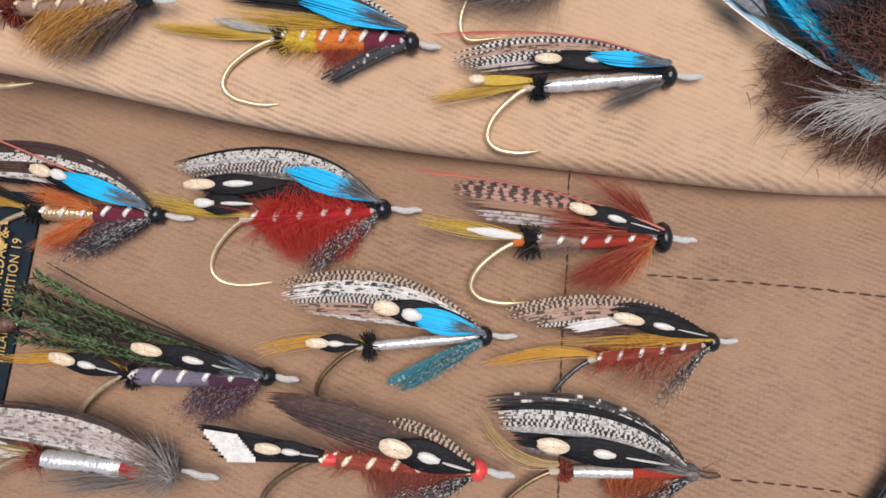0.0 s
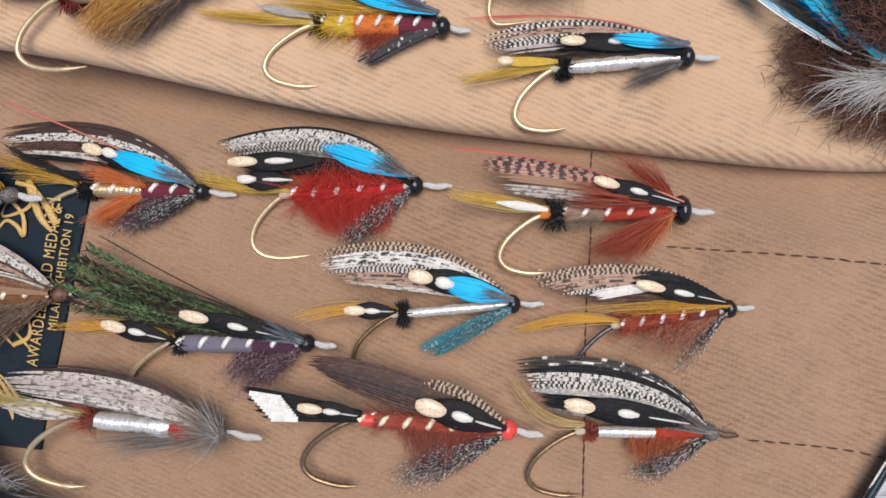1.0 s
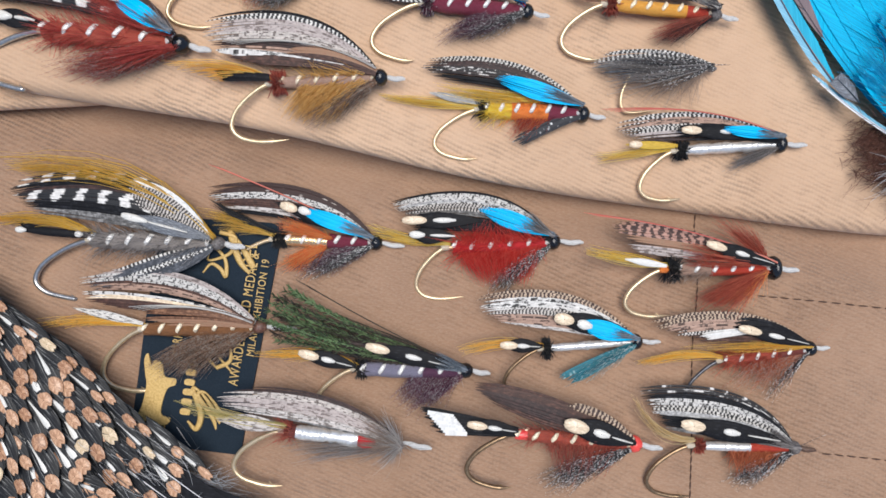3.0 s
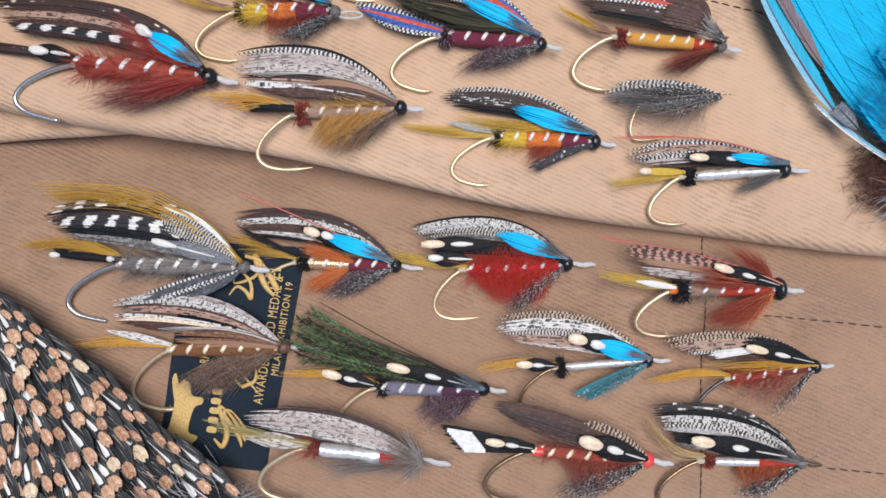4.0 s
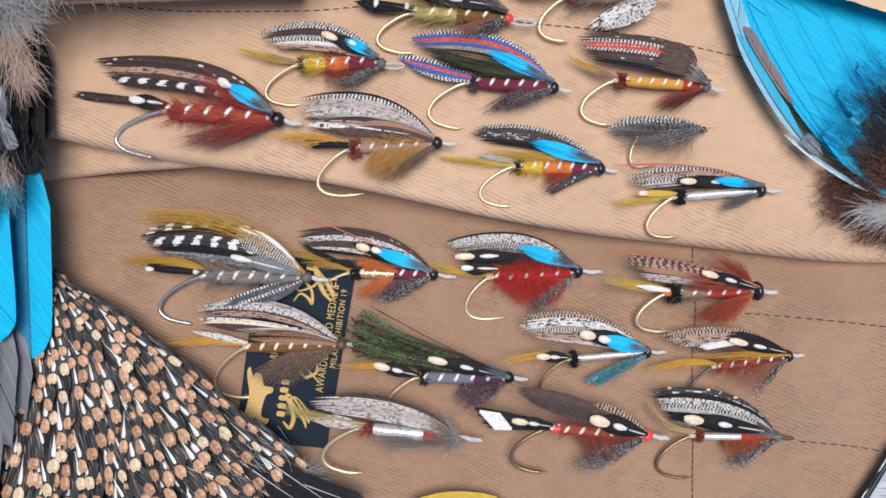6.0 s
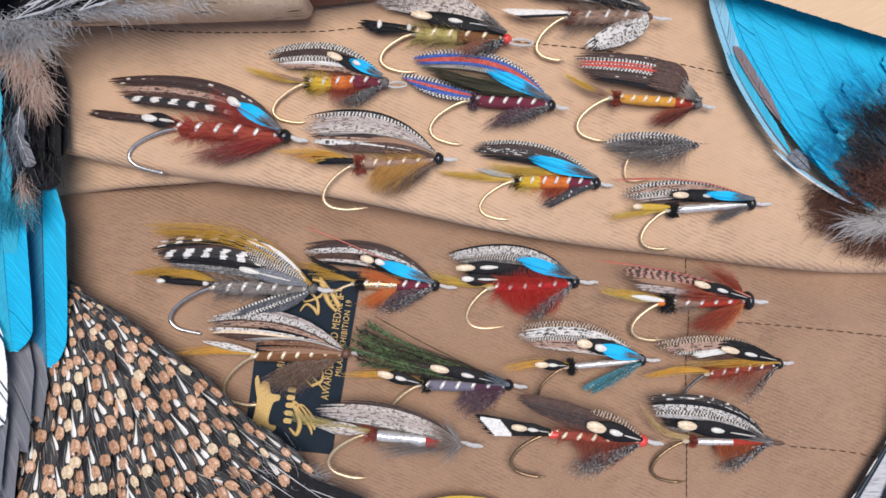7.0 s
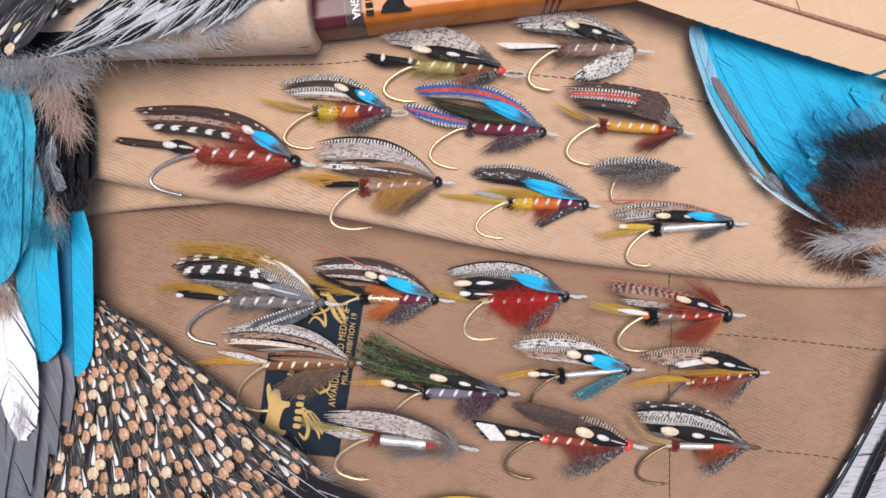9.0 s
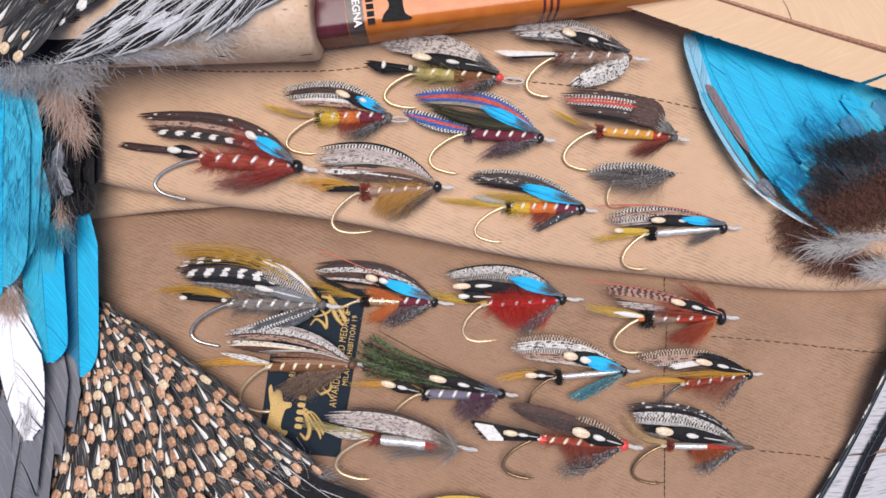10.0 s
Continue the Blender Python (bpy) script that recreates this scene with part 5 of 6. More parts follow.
def label():
    """A woven label; its own axes: s across from its edge with the emblem, t along the lettering."""
    c = [plan(a, b, -5) for a, b in ((452, 799), (601, 808), (648, 512), (498, 506))]
    at = lambda s, t: (c[0] * (1 - s) + c[1] * s) * (1 - t) + (c[3] * (1 - s) + c[2] * s) * t
    acc = Acc()
    S, T = np.linspace(0, 1, 18), np.linspace(0, 1, 34)
    top = np.array([[drape(at(s, t), 0.9) for s in S] for t in T])
    acc.grid(top, T, S)
    rim = [*top[0], *top[1:, -1], *top[-1][::-1][1:], *top[::-1, 0][1:-1]]
    acc.grid(np.array([rim, [np.array(p) - (0, 0, 0.0011) for p in rim]]), (0, 1), np.linspace(0, 1, len(rim) + 1), True)
    ob = tagged(part("woven_label", acc, "label_weave"), "dark navy woven jacket label with gold lettering", "label")
    across = np.array(c[1]) - c[0]
    turn = math.degrees(math.atan2(*(np.array(c[3]) - c[0])[::-1]))

    def words(text, s, t, size, narrow=1.0, mat="gold_thread"):
        cu = bpy.data.curves.new("lettering", "FONT")
        cu.body, cu.size, cu.extrude, cu.space_character, cu.align_y = text, size * MM, 0.00012, 1.12, "CENTER"
        cu.materials.append(MATS[mat])
        o = new("lettering", cu)
        x, y, z = drape(at(s, t), 1.4)
        o.matrix_basis = pose(x, y, z, 0, 0, turn) @ Matrix.Diagonal((narrow, 1, 1, 1))
        o.parent = ob

    def shape(name, outline, s, t, size):
        """A flat woven figure, thickened, in label axes."""
        acc = Acc()
        x, y, z = drape(at(s, t), 1.15)
        ca, sa = math.cos(radians(turn)), math.sin(radians(turn))
        pts = catmull([*outline, outline[0]], 4)[:-1] * size
        ring = np.array([(x + (ca * u - sa * v) * MM, y + (sa * u + ca * v) * MM, z + 0.00035) for u, v in pts])
        acc.fan(ring)
        acc.grid(np.array([ring - (0, 0, 0.0006), ring]), (0, 1), np.linspace(0, 1, len(ring) + 1), True)
        part(name, acc, "gold_thread", ob, flat=True)

    def sweep(name, pts, s, t, size, r):
        acc = Acc()
        x, y, z = drape(at(s, t), 1.3)
        ca, sa = math.cos(radians(turn)), math.sin(radians(turn))
        p = catmull(pts, 8) * size
        k = np.linspace(0, 1, len(p))
        tube(acc, np.array([(x + (ca * u - sa * v) * MM, y + (sa * u + ca * v) * MM, z) for u, v in p]), r * MM * (0.35 + 0.65 * np.abs(np.sin(k * 5))), 6, squash=0.4)
        part(name, acc, "gold_thread", ob)

    words("TRADE", 0.27, 0.01, 4.0, 0.62)
    words("MARK", 0.3, 0.4, 4.0, 0.62)
    for k in range(7):
        shape("emblem_bar", [(0, -0.5), (0.62, -0.5), (0.62, 0.5), (0, 0.5)], 0.46, 0.15 + k * 0.043, 2.7)
    words("AWARDED GOLD MEDAL &", 0.83, 0.29, 4.2, 0.72)
    words("MILAN EXHIBITION 19", 0.93, 0.42, 3.3, 0.82)
    words("DEL", 0.78, 0.8, 5.4, 0.8)
    # four-legged emblem figure and the flourishes beside it
    shape("emblem", [(-9.4, 4.6), (-8.2, 1.6), (-8.6, -3.4), (-6.4, -4.8), (-5.4, -1.8), (1.6, -2.4), (3.4, -4.6), (5.2, -4.4), (5.4, -1.2), (8.8, 0.0), (9.6, 2.2), (8.2, 3.2), (11.2, 4.6), (9.4, 5.4), (5.0, 4.4), (2.0, 3.6), (-4.4, 4.0), (-7.2, 5.2), (-8.4, 6.4)], 0.2, 0.23, 1.05)
    sweep("flourish", [(-6, 6), (-8, 3), (-3, 2.4), (4, 6), (2, 2), (-6, -5), (-10, -8)], 0.66, 0.2, 1.0, 1.0)
    sweep("flourish", [(-8, -2), (-4, 0), (2, 5.5), (3, 3), (-3, -3), (-8, -6)], 0.7, 0.2, 1.0, 0.8)
    sweep("flourish", [(0, 0), (3.2, 3.2), (7.4, 2.0), (7.0, -2.2), (2.6, -3.4), (0, 0)], 0.66, 0.36, 1.1, 0.7)
    sweep("flourish", [(-1, -5), (3.6, 0.4), (7.6, 4.4)], 0.67, 0.36, 1.0, 0.4)
    sweep("flourish", [(0, 5), (3, 3), (2, 0), (0, -2), (5, -1), (8, 3), (4, 4), (7, -2), (12, -3), (13, 2)], 0.55, 0.76, 1.0, 0.7)
    sweep("flourish", [(0, -5), (4, -1), (12, 3), (7, -2), (2, -6)], 0.66, 0.78, 1.0, 1.1)


label()


def seam(points, height, pitch=3.6, length=2.7, note="dark brown stitched seam in the tan cloth"):
    """A row of sunken stitches along a line of the cloth."""
    ob = tagged(new("stitched_seam"), note, "seam", kind="structure")
    p = catmull(points, 40)
    d = np.concatenate([[0], np.cumsum(np.linalg.norm(np.diff(p, axis=0), axis=1))])
    ob.matrix_basis = pose(p[0][0] * MM, p[0][1] * MM, float(height(*p[0])) * MM)
    acc = Acc()
    x = np.linspace(-0.5, 0.5, 5)
    tube(acc, np.stack([x * length, 0 * x, 0.22 - 0.9 * x * x], 1) * MM, np.array([0.12, 0.2, 0.22, 0.2, 0.12]) * MM, 6)
    me = acc.mesh("stitch", "stitch_thread")
    for s in np.arange(pitch / 2, d[-1], pitch):
        q = np.array([np.interp(s, d, p[:, j]) for j in (0, 1)])
        e = np.array([np.interp(s + 0.5, d, p[:, j]) for j in (0, 1)]) - q + rng.normal(0, 0.02, 2)
        st = new("stitch", me)
        st.parent = ob
        st.matrix_basis = pose((q[0] - p[0][0]) * MM, (q[1] - p[0][1]) * MM, float(height(*q) - height(*p[0])) * MM, 0, 0, math.degrees(math.atan2(e[1], e[0])))


seam([plan(1262, 597, 0), plan(1400, 608, 0), plan(1568, 626, 0), plan(1800, 645, 0)], low_z)
seam([plan(1338, 795, 0), plan(1430, 803, 0), plan(1520, 816, 0), plan(1800, 840, 0)], low_z)
seam([plan(1187, 480, -3), plan(1181, 600, -1), plan(1176, 740, 0), plan(1170, 960, 0)], low_z, 2.5, 2.45)
seam([plan(190, 118, 0), plan(400, 130, 0), plan(560, 129, 0), plan(660, 120, 0)], up_z)
seam([plan(895, 140, 0), plan(1010, 150, 0), plan(1120, 166, 0), plan(1260, 195, 0)], up_z)


# ---- cork handle and the orange box ----
def cork_handle():
    r = 16.0
    end = plan(566, 60, 18)
    low = plan(450, 110, 12)
    y, x1 = low[1] + r * 0.93, end[0] - 1.0
    prof = [(x1 - 260, 0.2), (x1 - 260, r * 0.94), (x1 - 259, r), *[(x, r * (1 + 0.004 * math.sin(x))) for x in np.linspace(x1 - 250, x1 - 8, 40)],
            (x1 - 3, r), (x1 - 1.4, r * 0.985), (x1 - 0.4, r * 0.95), (x1, r * 0.9), (x1, 5.2), (x1 - 3, 5.0), (x1 - 3, 0.2)]
    acc = Acc()
    a = np.linspace(0, 2 * math.pi, 49)
    rows = np.array([[(x - x1, q * math.sin(t), q * math.cos(t)) for t in a[:-1]] for x, q in prof]) * MM
    acc.grid(rows, np.arange(len(prof)), a, True)
    ob = part("cork_handle", acc, "cork", at=pose(x1 * MM, y * MM, (float(up_z(x1, y)) + r) * MM, 0, 0, 0.4))
    tagged(ob, "round pale cork rod handle lying on the cloth", "rod handle")


cork_handle()


def rounded_box(acc, x0, x1, y0, y1, z0, z1, r, mi=0):
    """A long box with rounded long edges."""
    ring = []
    for cy, cz, a0 in ((y1 - r, z1 - r, 0), (y0 + r, z1 - r, 90), (y0 + r, z0 + r, 180), (y1 - r, z0 + r, 270)):
        for a in np.linspace(a0, a0 + 90, 6):
            ring.append((cy + r * math.cos(radians(a)), cz + r * math.sin(radians(a))))
    rows = np.array([[(x, y, z) for y, z in ring] for x in (x0, x1)]) * MM
    acc.grid(rows, (0, 1), np.linspace(0, 1, len(ring) + 1), True, mi)
    acc.fan(rows[0][::-1], mi), acc.fan(rows[1], mi)


def orange_box():
    z = 19.0
    a, b = plan(566, 74, z * 0.75), plan(1035, 16, z * 0.75)
    turn = math.degrees(math.atan2(b[1] - a[1], b[0] - a[0]))
    ob = tagged(new("carton"), "narrow glossy orange and claret carton with printed bands", "box")
    ob.matrix_basis = pose(a[0] * MM, a[1] * MM, (float(up_z(*a)) + 0.3) * MM, 0, 0, turn)

    def band(name, x0, x1, mat, grow, label=""):
        acc = Acc()
        rounded_box(acc, x0, x1, -grow, 30 + grow, -0.0, z + grow, 5)
        part(name, acc, mat, ob, label)

    band("body", -22, 150, "tube_orange", 0)
    band("end_band", -22.3, 12.4, "tube_claret", 0.08, "dark claret end band")
    band("print_band", 12.6, 19.2, "tube_grey", 0.10, "dark printed band")
    for x in (89.5, 92.2, 94.8):
        band("stripe", x, x + 1.1, "tube_claret", 0.10, "thin claret stripe")

    def words(text, x, y, size, mat):
        cu = bpy.data.curves.new("lettering", "FONT")
        cu.body, cu.size, cu.extrude, cu.align_y, cu.offset = text, size * MM, 0.0001, "CENTER", 0.00012
        cu.materials.append(MATS[mat])
        o = new("lettering", cu)
        o.parent = ob
        o.matrix_basis = pose(x * MM, y * MM, (z + 0.25) * MM, 0, 0, -90)

    words("REGNA", 16.5, 14.6, 4.1, "print_white")
    acc = Acc()
    for k in range(4):
        rounded_box(acc, 20.5, 23.4, 1.8 + k * 2.9, 3.9 + k * 2.9, z, z + 0.3, 0.1)
    part("print_bars", acc, "print_black", ob, "black printed bars")
    # dark printed figure, a plain shape
    acc = Acc()
    pts = catmull([(26, 2.2), (37.5, 2.0), (35.4, 4.5), (35.0, 10), (36.2, 15), (32, 17.5), (28.5, 14), (29.5, 8), (27, 4.8), (26, 2.2)], 5)[:-1]
    ring = np.array([(x, y, z + 0.32) for x, y in pts]) * MM
    acc.fan(ring), acc.grid(np.array([ring - (0, 0, 0.0004), ring]), (0, 1), np.linspace(0, 1, len(ring) + 1), True)
    part("print_figure", acc, "print_black", ob, "black printed figure", flat=True)


orange_box()


# ---- large feathers ----
def plume_mesh(length, wl, wr, mats, only="", bow=0.0, n=64, slant=0.9, shaft=0.9, droop=0.05, pattern=False, blunt=4.0, gaps=0.03, seed=0, ridge=0.045):
    """A feather along +x from its base: barbs on both sides of a shaft, in millimetres. mats: left, right, shaft."""
    g = np.random.default_rng(seed)
    acc = Acc()
    s = np.linspace(0, 1, 40)
    spine = np.stack([s * length, bow * length * 4 * s * (1 - s) * 0.5, 0.02 * length * np.sin(s * 3)], 1)
    tan = np.gradient(spine, axis=0)
    tan /= np.linalg.norm(tan, axis=1)[:, None]
    for side, wide, mi in ((1, wl, 0), (-1, wr, 1)) if only != "shaft" else ():
        shift, sheet, us, vs = 0.0, [], [], []

        def lay():
            """Closes the sheet of barbs so far; a split in the vane starts the next one."""
            if len(sheet) > 1:
                base, cols = len(acc.v), 6
                for line in sheet:
                    acc.v.extend(map(tuple, line * MM))
                for a in range(len(sheet) - 1):
                    for c in range(cols - 1):
                        acc.f.append((base + a * cols + c, base + a * cols + c + 1, base + (a + 1) * cols + c + 1, base + (a + 1) * cols + c))
                        acc.t.extend(((us[a][c], vs[a][c]), (us[a][c + 1], vs[a][c + 1]), (us[a + 1][c + 1], vs[a + 1][c + 1]), (us[a + 1][c], vs[a + 1][c])))
                        acc.mi.append(mi)

        for i in range(n):
            q = 0.03 + 0.97 * i / (n - 1)
            p = np.array([np.interp(q, s, spine[:, j]) for j in range(3)])
            t = np.array([np.interp(q, s, tan[:, j]) for j in range(3)])
            nr = np.array([-t[1], t[0], 0]) * side
            w = wide * min(1, q / 0.18) ** 0.6 * max(0.04, 1 - max(0, (q - 0.35) / 0.65) ** blunt) ** 0.5 * (1 + g.normal(0, 0.006))
            k = np.linspace(0, 1, 6)
            if g.random() < gaps and i > 4:
                lay()
                sheet, us, vs = [], [], []
                shift = g.normal(0.05, 0.14)
            shift *= 0.86
            reach = w * (slant + shift) * (1 - 0.8 * max(0, (q - 0.75) / 0.25))
            line = p + (k * w)[:, None] * nr + (k ** 1.25 * reach)[:, None] * t
            line[:, 2] += -droop * k ** 2 * wide + g.normal(0, 0.004)
            e = t * (length / n) * 0.5
            v = side * k if pattern else np.full(6, i * 0.11)
            for off, rise in ((0.0, ridge), (1.0, 0.0)):
                sheet.append(line + off * e + (0, 0, rise))
                us.append(sheet[-1][:, 0] if pattern else k * w)
                vs.append(v)
        lay()
    if only != "vane":
        tube(acc, (spine + (0, 0, 0.25)) * MM, np.linspace(shaft, shaft * 0.15, 40) * MM, 6, mi=2)
    return acc.mesh("feather", mats)


def plume(parent, base, tip, z0, z1, wl, wr, mats, roll=0.0, name="feather", **kw):
    """Lays a feather from base to tip, both on the plan sheet, at the heights z0 and z1."""
    b, t = plan(*base, z0), plan(*tip, z1)
    d = t - b
    length = float(np.hypot(*d))
    kw.setdefault("seed", int(abs(base[0] * 7 + base[1] * 13 + tip[0])) % 9973)
    if parent:
        ob = new(name, plume_mesh(length, wl, wr, mats, **kw))
    else:
        ob = new(name)
        for piece in ("vane", "shaft"):
            new(piece, plume_mesh(length, wl, wr, mats, piece, **kw)).parent = ob
    m = pose(b[0] * MM, b[1] * MM, z0 * MM, 0, 0, math.degrees(math.atan2(d[1], d[0]))) @ pose(0, 0, 0, roll, -math.degrees(math.atan2(z1 - z0, length)), 0)
    ob.matrix_basis = m
    if parent:
        ob.parent = parent
    return ob


def down(parent, name, centre, size, angle, spread, length, n, mat, z, r=0.09, curl=0.4, label=""):
    """Loose down: fibres from an oval patch of the plan sheet, pointing about the angle (degrees, counter-clockwise from +x)."""
    acc = Acc()
    c = plan(*centre, z)
    for _ in range(n):
        p = c + rng.normal(0, 0.5, 2) * size
        a = radians(angle + rng.normal(0, spread))
        ln = length * rng.uniform(0.5, 1.25)
        bend = rng.normal(0, curl)
        k = np.linspace(0, 1, 6)
        ang = a + bend * k
        xy = p + np.column_stack([np.cumsum(np.cos(ang)), np.cumsum(np.sin(ang))]) * ln / 6
        zz = z + rng.normal(0, 0.8) + 1.2 * np.sin(k * 2.4) - 1.5 * k
        strand(acc, np.column_stack([xy, zz]) * MM, r * MM * rng.uniform(0.7, 1.3), rng.random())
    return tagged(part(name, acc, mat, parent), label, kind="stuff")


# tan shoulder feather over the corner of the blue wing
tan_feather = plume(None, (1880, 172), (950, -112), 11, 8.5, 15, 25, ["buff", "buff", "quill"], bow=0.05, n=220, slant=1.1, shaft=1.6, gaps=0.008, blunt=5, ridge=0.0, name="buff_feather")
tagged(tan_feather, "broad buff tan feather with a pinkish brown shaft", "feather")


def blue_wing():
    ob = tagged(new("bird_wing"), "turquoise bird wing with dark coverts and chestnut body down", "feathers")
    # flight feathers fan from the body to the upper edge
    fan_tips = [(1222, 62), (1250, 46), (1290, 44), (1335, 50), (1385, 64), (1440, 84), (1490, 106), (1540, 128), (1600, 148), (1660, 168)]
    for i, (a, b) in enumerate(fan_tips):
        base = (1452 + i * 26, 402 - i * 9)
        mats = ["sky_blue", "sky_blue", "sea_blue"] if i < 7 else ["sea_blue", "sky_blue", "dusk_blue"]
        plume(ob, base, (a, b), 2.6 + i * 0.4, 3.0 + i * 0.45, min(10, 1.2 + 4 * i), 11, mats, bow=0.15 - 0.02 * i, n=150, slant=1.9, shaft=0.12, gaps=0.012, ridge=0.02)
    # pale leading edge with its white rim
    plume(ob, (1268, 215), (1214, 62), 4.4, 4.6, 2.2, 4.2, ["ice_blue", "ice_blue", "ice_blue"], bow=0.06, n=60, slant=2.0, shaft=0.3, ridge=0.02)
    plume(ob, (1352, 338), (1238, 160), 4.6, 5.0, 1.8, 3.4, ["ice_blue", "sea_blue", "mauve"], bow=0.09, n=60, slant=2.0, shaft=0.3, ridge=0.02)
    plume(ob, (1330, 275), (1250, 152), 5.4, 5.6, 1.0, 2.8, ["mauve", "mauve", "mauve"], bow=0.06, n=40, slant=2.0, shaft=0.12, ridge=0.02)
    plume(ob, (1445, 405), (1316, 318), 4.2, 4.4, 0.5, 1.2, ["snow", "ice_blue", "snow"], bow=0.09, n=50, slant=2.0, shaft=0.2, gaps=0.1, ridge=0.02)
    plume(ob, (1375, 352), (1345, 322), 6, 6, 2.4, 2.4, ["slate", "slate", "dark_quill"], n=26, slant=1.2, shaft=0.2)
    # shorter coverts, blue then dusky, then black
    for a, b, ln, mat in [(1415, 352, 80, "sky_blue"), (1440, 370, 80, "sea_blue"), (1460, 330, 90, "sea_blue"), (1440, 290, 90, "sky_blue"), (1485, 300, 95, "dusk_blue"),
                          (1500, 270, 95, "sea_blue"), (1530, 255, 90, "dusk_blue"), (1560, 240, 100, "sea_blue"), (1590, 230, 100, "dusk_blue"), (1475, 260, 105, "sky_blue"), (1535, 215, 95, "sky_blue")]:
        plume(ob, (a + 45, b + 50), (a - ln * 0.42, b - ln * 0.5), 6.0, 7.6, 3.9, 3.9, [mat, mat, mat], n=60, slant=2.6, shaft=0.06, gaps=0.07, blunt=1.4, ridge=0.02)
    for a, b in [(1452, 366), (1470, 330), (1505, 300), (1530, 285), (1560, 275), (1590, 268), (1490, 345), (1525, 325), (1560, 310), (1600, 300)]:
        plume(ob, (a + 40, b + 45), (a - 26, b - 36), 8.4, 9.4, 4.4, 4.4, ["midnight", "midnight", "dark_quill"], n=44, slant=2.2, shaft=0.05, gaps=0.1, blunt=1.4, ridge=0.02)
    down(ob, "covert_down", (1515, 275), (17, 6), 135, 16, 6, 900, "d_black", 9.6, 0.12, 0.2)
    down(ob, "covert_down", (1475, 335), (6, 9), 150, 16, 6, 500, "d_black", 9.6, 0.12, 0.2)
    down(ob, "covert_down", (1470, 255), (16, 12), 135, 9, 8, 420, "d_blue", 8.6, 0.1, 0.12)
    down(ob, "covert_down", (1420, 330), (8, 8), 140, 9, 8, 260, "d_blue", 8.0, 0.1, 0.12)
    down(ob, "body_down", (1510, 375), (15, 8), 140, 50, 5, 2200, "d_brown", 10, 0.14)
    down(ob, "body_down", (1575, 355), (14, 12), 140, 60, 5, 1500, "d_brown", 10, 0.14)
    down(ob, "edge_down", (1440, 425), (11, 7), 190, 35, 6, 1100, "d_brown", 2, 0.12)
    down(ob, "edge_down", (1510, 465), (16, 5), 200, 40, 6, 900, "d_brown", 1.5, 0.12)
    down(ob, "edge_down", (1405, 390), (6, 5), 215, 25, 5, 300, "d_brown", 2, 0.12)
    down(ob, "white_down", (1505, 432), (11, 2), 188, 15, 14, 260, "d_white", 7, 0.11)
    down(ob, "white_down", (1550, 418), (9, 1.5), 185, 12, 9, 200, "d_white", 10, 0.11)
    down(ob, "white_down", (1580, 480), (7, 3), 170, 18, 10, 300, "d_white", 7, 0.14)


blue_wing()

# barred black and white tail feather at the cloth's lower corner
barred = plume(None, (1400, 965), (1620, 540), 5, 6, 1.5, 40, ["inkbars", "ashbarbs", "dark_quill"], bow=-0.03, n=150, slant=0.9, shaft=0.7, gaps=0.02, blunt=6, name="barred_feather")
tagged(barred, "large white feather with black marbling and a black shaft", "feather")
inner = plume(barred, (1398, 960), (1616, 548), 6.4, 7.2, 0.9, 1.1, ["inkbars", "black", "dark_quill"], bow=-0.03, n=90, slant=0.8, shaft=0.6, name="dark_edge")
inner.matrix_parent_inverse = barred.matrix_basis.inverted()
band = plume(barred, (1478, 945), (1640, 640), 7.2, 7.6, 1.2, 3.4, ["black", "black", "dark_quill"], bow=0.12, n=90, slant=1.2, shaft=0.3, gaps=0.1, name="dark_band")
band.matrix_parent_inverse = barred.matrix_basis.inverted()

# golden crest feather at the near edge
crest = plume(None, (930, 950), (730, 925), 3, 4, 7, 6, ["yellow", "yellow", "quill"], bow=-0.28, n=70, slant=1.8, shaft=0.5, name="golden_crest_feather")
tagged(crest, "curved golden yellow crest feather on the tan cloth", "feather")


